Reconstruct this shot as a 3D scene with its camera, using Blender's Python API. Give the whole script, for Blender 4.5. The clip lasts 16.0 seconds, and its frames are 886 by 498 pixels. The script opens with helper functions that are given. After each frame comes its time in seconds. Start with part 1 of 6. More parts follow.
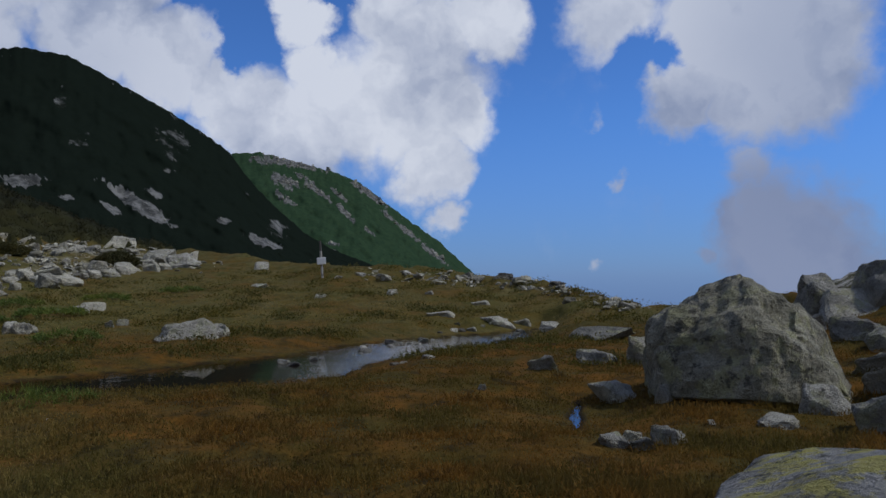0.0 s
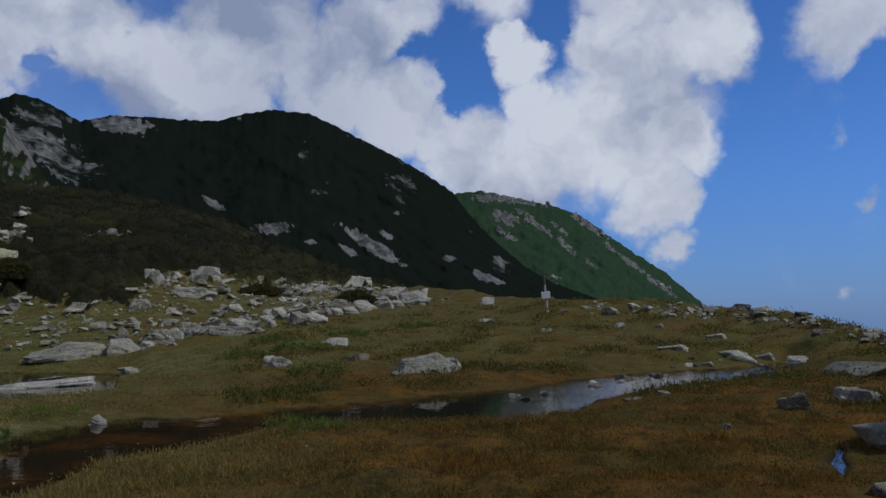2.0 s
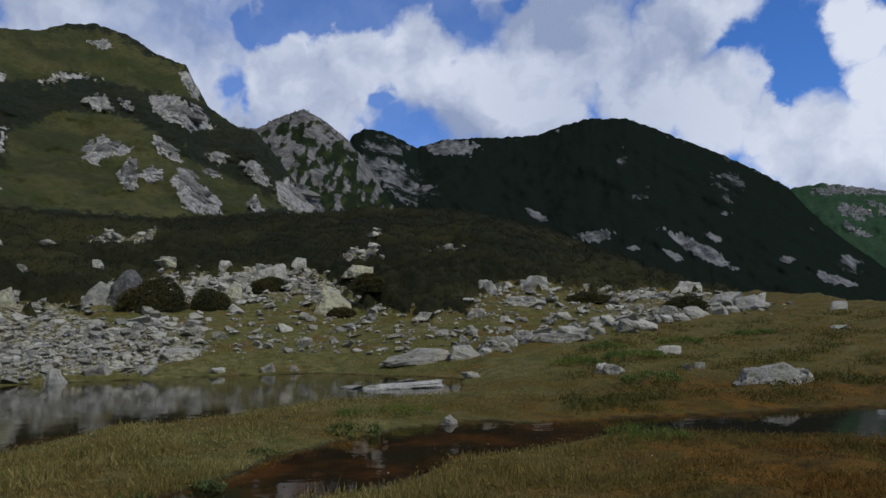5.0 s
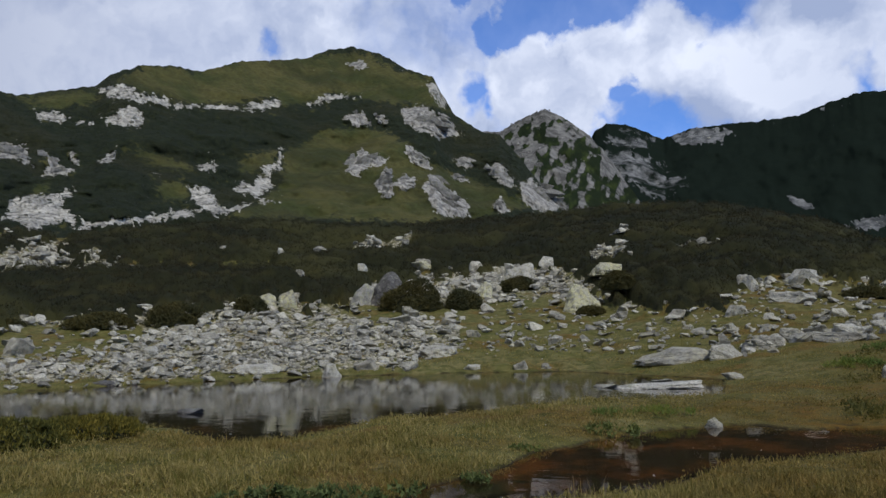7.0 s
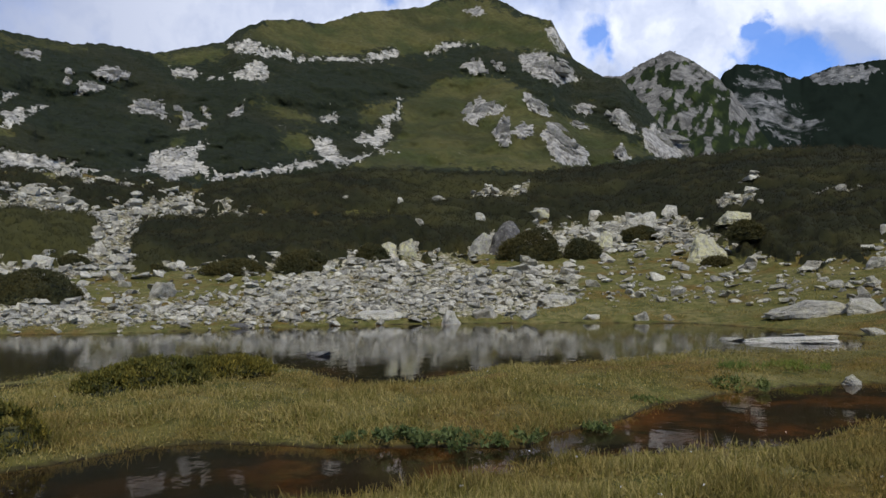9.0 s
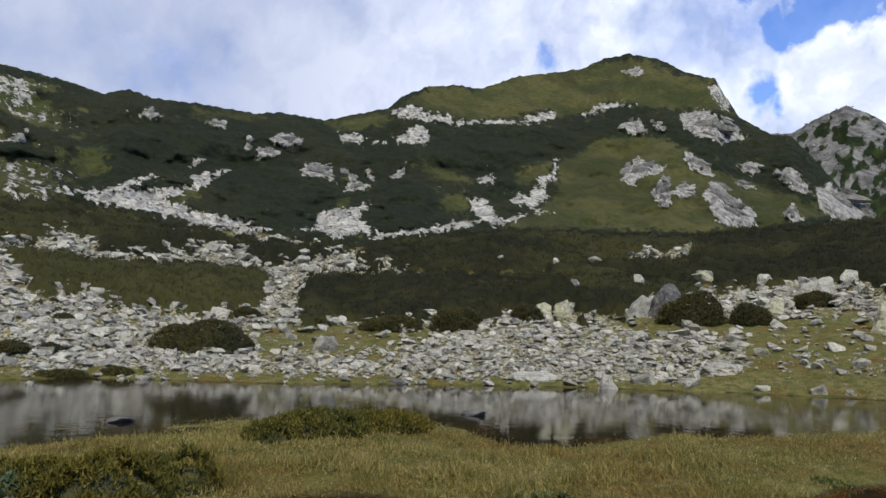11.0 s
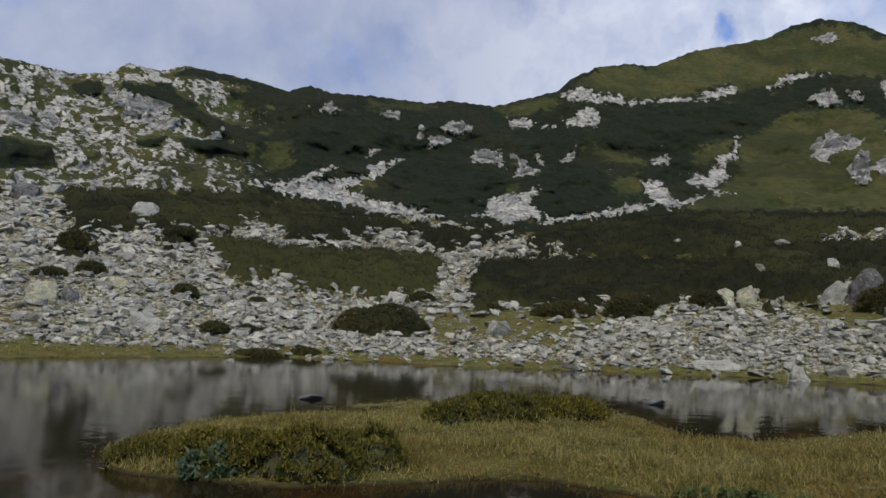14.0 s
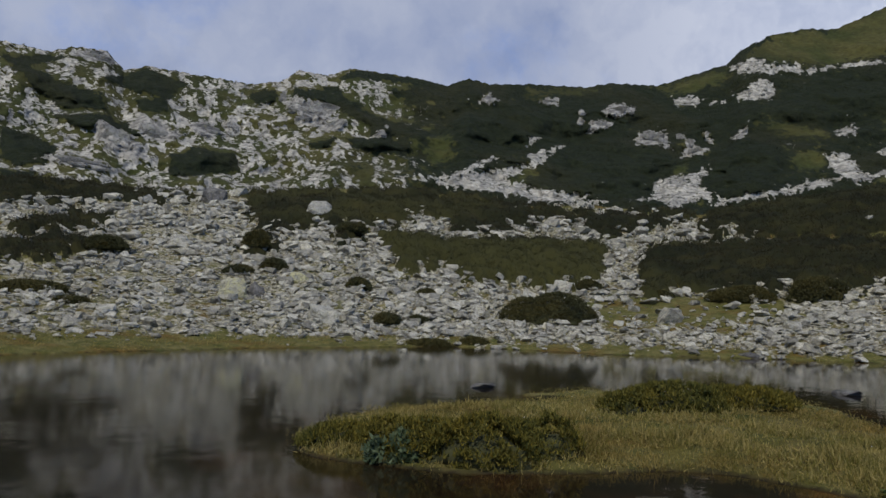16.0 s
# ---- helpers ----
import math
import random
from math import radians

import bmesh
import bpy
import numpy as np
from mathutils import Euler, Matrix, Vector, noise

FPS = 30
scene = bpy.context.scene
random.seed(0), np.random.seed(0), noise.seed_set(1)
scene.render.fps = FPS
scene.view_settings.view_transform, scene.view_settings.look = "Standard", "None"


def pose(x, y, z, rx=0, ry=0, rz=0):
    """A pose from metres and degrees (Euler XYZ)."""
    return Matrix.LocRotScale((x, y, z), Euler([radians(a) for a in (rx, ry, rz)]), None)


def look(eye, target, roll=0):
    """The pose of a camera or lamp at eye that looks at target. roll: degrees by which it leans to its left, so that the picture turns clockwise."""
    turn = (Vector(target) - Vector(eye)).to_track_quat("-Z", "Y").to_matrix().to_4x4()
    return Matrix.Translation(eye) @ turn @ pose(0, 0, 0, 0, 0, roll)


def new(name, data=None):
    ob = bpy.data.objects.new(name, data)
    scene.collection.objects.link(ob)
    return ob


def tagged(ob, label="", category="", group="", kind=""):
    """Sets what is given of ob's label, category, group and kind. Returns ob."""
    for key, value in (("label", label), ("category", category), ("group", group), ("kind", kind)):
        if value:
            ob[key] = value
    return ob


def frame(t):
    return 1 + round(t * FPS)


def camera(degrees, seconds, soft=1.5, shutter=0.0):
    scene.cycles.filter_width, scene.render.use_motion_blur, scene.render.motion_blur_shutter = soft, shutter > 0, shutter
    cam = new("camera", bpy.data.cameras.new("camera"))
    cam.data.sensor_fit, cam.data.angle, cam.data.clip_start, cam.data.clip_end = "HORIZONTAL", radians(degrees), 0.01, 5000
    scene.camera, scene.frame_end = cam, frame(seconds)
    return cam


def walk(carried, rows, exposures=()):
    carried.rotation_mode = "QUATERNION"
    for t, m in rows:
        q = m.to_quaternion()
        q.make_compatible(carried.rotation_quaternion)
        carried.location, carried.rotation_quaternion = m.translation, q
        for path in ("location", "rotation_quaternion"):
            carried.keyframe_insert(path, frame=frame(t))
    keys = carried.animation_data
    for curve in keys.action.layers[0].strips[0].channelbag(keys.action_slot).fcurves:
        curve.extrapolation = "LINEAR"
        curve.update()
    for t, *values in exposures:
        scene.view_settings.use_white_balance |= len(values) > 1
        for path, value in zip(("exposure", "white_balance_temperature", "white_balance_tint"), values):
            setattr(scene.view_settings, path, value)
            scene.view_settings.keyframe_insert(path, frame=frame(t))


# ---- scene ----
# camera: a person turning on the spot, the camera held out in front
FOV, EYE, REACH, TILT, LEAN = 58.9, 1.7, 0.35, 2.1, 0.3
cam = camera(FOV, 16.0, soft=1.5)
TURNS = [
    (0.0, 0.00, 0.00, 0.00),
    (0.5, 3.35, -0.17, 0.37),
    (1.0, 6.35, -0.23, -0.02),
    (1.5, 10.93, 1.45, 0.85),
    (2.0, 16.10, 2.68, 1.45),
    (2.5, 18.15, 3.34, 1.24),
    (3.0, 22.78, 2.56, 1.02),
    (3.2, 25.00, 2.17, 1.12),
    (5.3, 42.03, 4.41, 2.79),
    (5.5, 43.88, 4.55, 2.95),
    (6.0, 47.65, 4.73, 2.83),
    (6.5, 52.35, 4.25, 2.99),
    (7.0, 57.30, 4.78, 2.99),
    (7.5, 61.26, 4.71, 3.15),
    (8.0, 62.84, 4.44, 3.11),
    (8.5, 63.98, 2.49, 2.87),
    (9.0, 65.84, 1.47, 2.46),
    (9.5, 68.59, 2.20, 1.81),
    (9.7, 70.22, 3.33, 1.59),
    (11.8, 79.73, 5.51, 1.15),
    (12.0, 80.55, 5.36, 1.39),
    (12.5, 82.91, 5.38, 1.51),
    (13.0, 85.69, 5.31, 1.34),
    (13.5, 87.71, 5.48, 1.30),
    (14.0, 89.34, 5.15, 0.03),
    (14.5, 90.92, 5.33, 1.00),
    (15.0, 96.60, 4.07, 0.39),
    (15.5, 98.97, 4.68, 0.57),
    (16.0, 101.33, 4.47, 0.93),
]
BASE = pose(0, 0, 0, TILT, LEAN, 0)


def stand(yaw, pitch, roll):
    a = radians(yaw)
    return Matrix.Translation((-REACH * math.sin(a), REACH * math.cos(a), EYE)) @ BASE @ pose(0, 0, 0, 90 + pitch, roll, yaw)


walk(cam, [(t, stand(yaw, pitch, roll)) for t, yaw, pitch, roll in TURNS],
     exposures=[(0.0, -0.66, 6080, 10), (2.0, -0.76, 6060, 10), (3.2, -0.86, 6020, 10), (5.5, -0.32, 6080, 10), (8.0, -0.04, 6200, 10), (9.0, 0.20, 6320, 10), (9.5, 0.55, 6380, 10),
                (12.0, 0.13, 6380, 10), (13.0, -0.03, 6360, 10), (14.5, -0.04, 6350, 10), (16.0, -0.18, 6340, 10)])

# ---- light ----
SUN_AZ, SUN_EL = -90.0, 48.0   # azimuths: degrees to the left of +y


def way(az, el):
    a, e = radians(az), radians(el)
    return Vector((-math.sin(a) * math.cos(e), math.cos(a) * math.cos(e), math.sin(e)))


sun = new("sun", bpy.data.lights.new("sun", "SUN"))
sun.data.energy, sun.data.angle, sun.data.color = 3.2, radians(3), (1.0, 0.93, 0.81)
sun.matrix_world = look(way(SUN_AZ, SUN_EL) * 50, (0, 0, 0))


class Nodes:
    """Short-hand for building node trees."""

    def __init__(self, tree):
        self.t = tree
        tree.nodes.clear()

    def add(self, kind, ins=None, **props):
        n = self.t.nodes.new(kind)
        for k, v in props.items():
            if k == "operation":
                n.operation = v
            elif k == "data_type":
                n.data_type = v
            elif k == "blend":
                n.blend_type = v
            elif k == "attribute":
                n.attribute_name = v
            elif k == "feature":
                n.feature = v
            elif k == "clamp":
                n.use_clamp = v
            elif k == "interp":
                n.interpolation_type = v
        for k, v in (ins or {}).items():
            self.put(n.inputs[k], v)
        return n

    def put(self, sock, v):
        if isinstance(v, bpy.types.NodeSocket):
            self.t.links.new(v, sock)
        elif isinstance(v, (tuple, list)) and sock.type == "RGBA" and len(v) == 3:
            sock.default_value = (*v, 1)
        else:
            sock.default_value = v

    def math(self, op, a, b=0.0, c=0.0, clamp=False):
        return self.add("ShaderNodeMath", {0: a, 1: b, 2: c}, operation=op, clamp=clamp).outputs[0]

    def ramp(self, v, lo, hi, a=0.0, b=1.0):
        return self.add("ShaderNodeMapRange", {0: v, 1: lo, 2: hi, 3: a, 4: b}, interp="SMOOTHSTEP").outputs[0]

    def mix(self, f, a, b, blend="MIX"):
        n = self.add("ShaderNodeMix", None, data_type="RGBA", blend=blend)
        self.put(n.inputs[0], f), self.put(n.inputs[6], a), self.put(n.inputs[7], b)
        return n.outputs[2]

    def noise(self, vec, scale, detail=4.0, rough=0.55, dist=0.0):
        return self.add("ShaderNodeTexNoise", {"Vector": vec, "Scale": scale, "Detail": detail, "Roughness": rough, "Distortion": dist}).outputs[0]

    def voronoi(self, vec, scale, feature="F1"):
        return self.add("ShaderNodeTexVoronoi", {"Vector": vec, "Scale": scale}, feature=feature)

    def attr(self, name):
        return self.add("ShaderNodeAttribute", None, attribute=name).outputs["Fac"]


world = bpy.data.worlds.new("sky")
scene.world = world
world.use_nodes = True
W = Nodes(world.node_tree)
out = W.add("ShaderNodeOutputWorld")
sky = W.add("ShaderNodeTexSky")
sky.sky_type, sky.sun_disc = "NISHITA", False
sky.sun_elevation, sky.sun_rotation = radians(SUN_EL), radians(-SUN_AZ)
sky.altitude, sky.dust_density, sky.ozone_density = 1900, 1.2, 3.0
co = W.add("ShaderNodeTexCoord").outputs["Generated"]
warp = W.add("ShaderNodeTexNoise", {"Vector": co, "Scale": 5.0, "Detail": 5.0, "Roughness": 0.6}).outputs["Color"]
off = W.add("ShaderNodeVectorMath", {0: warp, 1: (0.5, 0.5, 0.5)}, operation="SUBTRACT").outputs[0]
co2 = W.add("ShaderNodeVectorMath", {0: off, 1: (0.10, 0.10, 0.10), 2: co}, operation="MULTIPLY_ADD").outputs[0]
curl = W.add("ShaderNodeTexNoise", {"Vector": co, "Scale": 17.0, "Detail": 5.0, "Roughness": 0.6}).outputs["Color"]
off2 = W.add("ShaderNodeVectorMath", {0: curl, 1: (0.5, 0.5, 0.5)}, operation="SUBTRACT").outputs[0]
co2 = W.add("ShaderNodeVectorMath", {0: off2, 1: (0.06, 0.06, 0.06), 2: co2}, operation="MULTIPLY_ADD").outputs[0]
# cumulus heaps: direction, half-width, fullness
HEAPS = [(-0.034, 0.972, 0.232, 0.122, 1.00), (-0.118, 0.970, 0.212, 0.094, 1.00), (0.017, 0.979, 0.204, 0.068, 1.00), (-0.012, 0.954, 0.298, 0.079, 1.00), (0.054, 0.944, 0.324, 0.068, 1.00), (-0.066, 0.944, 0.323, 0.058, 1.00), (-0.010, 0.991, 0.135, 0.061, 1.00), (0.021, 0.997, 0.071, 0.032, 0.80), (-0.164, 0.935, 0.313, 0.047, 1.00), (-0.187, 0.919, 0.346, 0.036, 1.00), (-0.148, 0.954, 0.261, 0.050, 1.00), (-0.233, 0.952, 0.198, 0.079, 1.00), (-0.323, 0.913, 0.249, 0.079, 1.00), (-0.180, 0.968, 0.175, 0.086, 1.00), (-0.265, 0.937, 0.227, 0.050, 1.00)]
HEAPS += [(-0.289, 0.884, 0.368, 0.055, 0.80), (-0.391, 0.874, 0.290, 0.094, 1.00), (-0.476, 0.811, 0.340, 0.108, 1.00), (-0.569, 0.770, 0.290, 0.086, 1.00), (-0.611, 0.717, 0.335, 0.086, 1.00), (-0.517, 0.815, 0.261, 0.072, 1.00), (-0.345, 0.874, 0.341, 0.065, 1.00), (-0.680, 0.657, 0.325, 0.086, 1.00), (-0.725, 0.612, 0.317, 0.101, 1.00), (-0.713, 0.650, 0.262, 0.050, 1.00), (-0.013, 0.918, 0.397, 0.108, 1.00), (-0.208, 0.873, 0.442, 0.115, 1.00), (-0.449, 0.765, 0.462, 0.158, 1.00)]
HEAPS += [(0.351, 0.908, 0.230, 0.094, 0.95), (0.275, 0.938, 0.210, 0.054, 0.90), (0.204, 0.928, 0.312, 0.068, 0.80), (0.314, 0.903, 0.293, 0.094, 0.90), (0.398, 0.880, 0.257, 0.108, 1.00), (0.374, 0.918, 0.133, 0.043, 0.55), (0.352, 0.932, 0.084, 0.036, 0.60), (0.403, 0.913, 0.054, 0.108, 0.75), (0.319, 0.947, 0.030, 0.022, 0.50), (0.211, 0.969, 0.130, 0.016, 0.45), (0.183, 0.983, 0.011, 0.014, 0.45), (0.184, 0.962, 0.201, 0.019, 0.40), (0.418, 0.909, 0.004, 0.101, 0.70), (0.448, 0.894, 0.005, 0.065, 0.50), (0.368, 0.929, 0.029, 0.058, 0.60)]
GAPS = [(-0.243, 0.927, 0.286, 0.036, 1.00), (-0.194, 0.942, 0.273, 0.017, 0.90), (-0.264, 0.896, 0.357, 0.043, 0.45), (-0.122, 0.929, 0.350, 0.024, 1.00), (-0.585, 0.747, 0.315, 0.018, 0.50), (-0.659, 0.692, 0.296, 0.027, 0.85), (-0.724, 0.583, 0.368, 0.032, 0.90), (-0.696, 0.606, 0.386, 0.043, 1.00), (-0.661, 0.635, 0.399, 0.040, 1.00), (-0.754, 0.521, 0.399, 0.029, 0.80), (-0.584, 0.745, 0.321, 0.019, 0.50), (-0.771, 0.574, 0.277, 0.017, 0.40), (-0.288, 0.900, 0.327, 0.029, 0.60)]
GAPS += [(-0.781, 0.552, 0.292, 0.029, 0.60), (-0.745, 0.563, 0.359, 0.026, 0.80), (-0.882, 0.314, 0.351, 0.020, 0.50), (-0.881, 0.320, 0.349, 0.022, 0.40), (-0.563, 0.724, 0.398, 0.029, 0.60), (-0.507, 0.770, 0.388, 0.022, 0.60), (0.267, 0.931, 0.248, 0.027, 0.80), (0.232, 0.941, 0.248, 0.036, 0.60)]


def spread(blobs, fill=1.0):
    total = None
    for x, y, z, r, full in blobs:
        d = W.add("ShaderNodeVectorMath", {0: co2, 1: (x, y, z)}, operation="DISTANCE").outputs["Value"]
        v = W.math("MULTIPLY", W.math("MULTIPLY_ADD", d, -fill / r, fill, clamp=True), full)
        total = v if total is None else W.math("MAXIMUM", total, v)
    return total


sep = W.add("ShaderNodeSeparateXYZ", {0: co}).outputs
veil = W.math("MULTIPLY", W.ramp(sep[0], -0.60, -0.85), 0.75)     # closed cloud on the side of the tarn
behind = W.math("MULTIPLY", W.ramp(sep[1], 0.25, -0.35), 0.6)
cover = W.math("MAXIMUM", W.math("MAXIMUM", spread(HEAPS, 1.7), veil), behind)
cover = W.math("SUBTRACT", cover, spread(GAPS, 1.25))
puff = W.noise(co, 7.0, 8.0, 0.62, 0.3)
cover = W.math("ADD", cover, W.math("MULTIPLY_ADD", puff, 1.1, -0.55))
mask = W.math("MAXIMUM", W.ramp(cover, 0.05, 0.72), W.ramp(sep[0], -0.35, -0.60, 0.0, 0.15))
sunward = W.add("ShaderNodeVectorMath", {0: co2, 1: tuple(way(-58, 70) * 0.045)}, operation="ADD").outputs[0]
relief_ = W.math("SUBTRACT", W.noise(co2, 4.5, 5.0, 0.52), W.noise(sunward, 4.5, 5.0, 0.52))
broad = W.ramp(W.noise(co, 2.6, 3.0), 0.35, 0.65)
tone = W.math("ADD", W.math("MULTIPLY", broad, 0.45), W.math("MULTIPLY_ADD", relief_, 4.2, W.ramp(sep[1], 0.70, 0.97, 0.40, 0.52)), clamp=True)
tone = W.math("MULTIPLY", tone, W.ramp(sep[0], 0.12, 0.40, 1.0, 0.6))
bright = spread([(0.005, 0.975, 0.221, 0.238, 0.280), (-0.152, 0.939, 0.310, 0.137, 0.150)])
dull = spread([(-0.450, 0.857, 0.253, 0.238, 0.500), (0.440, 0.868, 0.232, 0.238, 0.350)])
tone = W.math("SUBTRACT", W.math("ADD", tone, bright), dull, clamp=True)
cloud = W.mix(tone, (0.39, 0.46, 0.65), (0.96, 0.99, 1.09))
cloud = W.mix(W.math("MULTIPLY", W.math("MULTIPLY", bright, tone), 1.4, clamp=True), cloud, (1.12, 1.14, 1.18))
blue = W.mix(1.0, sky.outputs[0], (0.075, 0.118, 0.182), "MULTIPLY")
haze = W.ramp(sep[2], 0.22, -0.02)
blue = W.mix(W.math("MULTIPLY", haze, 0.6), blue, (0.15, 0.235, 0.60))
cloud = W.mix(W.ramp(sep[1], 0.50, -0.12), cloud, W.mix(W.math("MULTIPLY", tone, 0.5), (0.30, 0.36, 0.54), (0.60, 0.63, 0.72)))   # dull closed cloud beyond the tarn
low = W.math("MULTIPLY", W.ramp(sep[2], 0.20, 0.10), W.ramp(sep[0], 0.10, 0.30))
cloud = W.mix(W.math("MULTIPLY", low, 0.7), cloud, (0.22, 0.29, 0.50))   # distant haze before the low clouds
bg = W.add("ShaderNodeBackground", {"Color": W.mix(mask, blue, cloud), "Strength": 1.0})
W.t.links.new(bg.outputs[0], out.inputs[0])

# ---- small tools ----
rng = np.random.default_rng(7)


def lattice(ix, iy, seed):
    h = (ix.astype(np.int64) * 374761393 + iy.astype(np.int64) * 668265263 + seed * 1442695) & 0x7FFFFFFF
    h = ((h ^ (h >> 13)) * 1274126177) & 0x7FFFFFFF
    return ((h ^ (h >> 16)) & 0xFFFF) / 65535.0


def vnoise(x, y, seed=0):
    """Gradient noise, about 0 to 1."""
    ix, iy = np.floor(x), np.floor(y)
    fx, fy = x - ix, y - iy
    ux, uy = fx ** 3 * (fx * (fx * 6 - 15) + 10), fy ** 3 * (fy * (fy * 6 - 15) + 10)
    ix, iy = ix.astype(np.int64), iy.astype(np.int64)

    def corner(i, j):
        t = lattice(ix + i, iy + j, seed) * 6.2832
        return np.cos(t) * (fx - i) + np.sin(t) * (fy - j)

    lo = corner(0, 0) * (1 - ux) + corner(1, 0) * ux
    hi = corner(0, 1) * (1 - ux) + corner(1, 1) * ux
    return 0.5 + 0.85 * (lo * (1 - uy) + hi * uy)


def fbm(x, y, octaves=4, seed=0, gain=0.5):
    s, amp, tot = 0.0, 1.0, 0.0
    for k in range(octaves):
        s = s + amp * vnoise(x + 17.3 * k, y - 9.1 * k, seed + k)
        x, y = 1.6 * x - 1.2 * y, 1.2 * x + 1.6 * y
        tot += amp
        amp *= gain
    return s / tot


def mounds(x, y, seed):
    """Rounded humps, one to a cell, of uneven height."""
    ix, iy = np.floor(x), np.floor(y)
    best, tint = np.zeros(np.shape(x)), np.zeros(np.shape(x))
    for i in (-1, 0, 1):
        for j in (-1, 0, 1):
            cx, cy = (ix + i).astype(np.int64), (iy + j).astype(np.int64)
            d2 = (x - cx - lattice(cx, cy, seed)) ** 2 + (y - cy - lattice(cx, cy, seed + 7)) ** 2
            one = (0.55 + 0.45 * lattice(cx, cy, seed + 13)) * np.sqrt(np.clip(1 - d2 / 0.62, 0, 1))
            tint = np.where(one > best, lattice(cx, cy, seed + 19), tint)
            best = np.maximum(best, one)
    return best, tint


def smooth(v, lo, hi):
    t = np.clip((v - lo) / (hi - lo), 0, 1)
    return t * t * (3 - 2 * t)


def inside(x, y, poly):
    """Signed distance to a polygon, positive inside."""
    p = np.array(poly)
    best, odd = np.full(np.shape(x), 1e9), np.zeros(np.shape(x), bool)
    for (x0, y0), (x1, y1) in zip(p, np.roll(p, -1, 0)):
        dx, dy = x1 - x0, y1 - y0
        k = np.clip(((x - x0) * dx + (y - y0) * dy) / (dx * dx + dy * dy + 1e-12), 0, 1)
        best = np.minimum(best, (x - x0 - k * dx) ** 2 + (y - y0 - k * dy) ** 2)
        cross = (y0 > y) != (y1 > y)
        odd ^= cross & (x < dx * (y - y0) / (dy if abs(dy) > 1e-9 else 1e-9) + x0)
    return np.where(odd, 1, -1) * np.sqrt(best)


def in_ellipse(az, el, e):
    a, b, ra, rb, rot = e
    c, s = math.cos(radians(rot)), math.sin(radians(rot))
    u, v = -(az - a), el - b
    return 1 - np.hypot((u * c + v * s) / ra, (-u * s + v * c) / rb)


def mesh_of(name, verts, faces, smooth_faces=False, **attrs):
    """A mesh from arrays: faces all of one size."""
    m = bpy.data.meshes.new(name)
    v, f = np.asarray(verts, np.float32), np.asarray(faces, np.int32)
    n, k = f.shape
    m.vertices.add(len(v)), m.loops.add(n * k), m.polygons.add(n)
    m.vertices.foreach_set("co", v.ravel())
    m.loops.foreach_set("vertex_index", f.ravel())
    m.polygons.foreach_set("loop_start", np.arange(0, n * k, k, dtype=np.int32))
    m.polygons.foreach_set("use_smooth", np.full(n, smooth_faces))
    m.update(calc_edges=True)
    for key, val in attrs.items():
        m.attributes.new(key, "FLOAT", "POINT").data.foreach_set("value", np.asarray(val, np.float32).ravel())
    return m


def grid_faces(rows, cols, wrap=False):
    i, j = np.meshgrid(np.arange(rows - 1), np.arange(cols if wrap else cols - 1), indexing="ij")
    a, b = i * cols + j, i * cols + (j + 1) % cols
    return np.stack([a, b, b + cols, a + cols], -1).reshape(-1, 4)


def part(name, mesh, material, parent=None, label=""):
    ob = new(name, mesh)
    if material:
        mesh.materials.clear()
        mesh.materials.append(material)
    if parent:
        ob.parent = parent
    return tagged(ob, label)


def from_bm(name, bm, flat=True):
    m = bpy.data.meshes.new(name)
    bm.to_mesh(m)
    bm.free()
    if not flat:
        m.polygons.foreach_set("use_smooth", np.full(len(m.polygons), True))
    return m


# ---- materials ----
def material(name):
    m = bpy.data.materials.new(name)
    m.use_nodes = True
    g = Nodes(m.node_tree)
    o = g.add("ShaderNodeOutputMaterial")
    p = g.add("ShaderNodeBsdfPrincipled")
    g.t.links.new(p.outputs[0], o.inputs[0])
    pos = g.add("ShaderNodeNewGeometry").outputs["Position"]
    return m, g, p, pos


def finish(g, p, color, rough, height=None, strength=0.5, distance=0.05, spec=0.3):
    g.put(p.inputs["Base Color"], color), g.put(p.inputs["Roughness"], rough)
    p.inputs["Specular IOR Level"].default_value = spec
    if height is not None:
        b = g.add("ShaderNodeBump", {"Height": height, "Strength": strength, "Distance": distance})
        g.put(p.inputs["Normal"], b.outputs[0])


def thin(g, p, color, share=0.4):
    """Lets light through thin leaves."""
    t = g.add("ShaderNodeBsdfTranslucent", {"Color": color})
    m = g.add("ShaderNodeMixShader", {0: share, 1: p.outputs[0], 2: t.outputs[0]})
    end = [n for n in g.t.nodes if n.type == "OUTPUT_MATERIAL"][0]
    g.t.links.new(m.outputs[0], end.inputs[0])


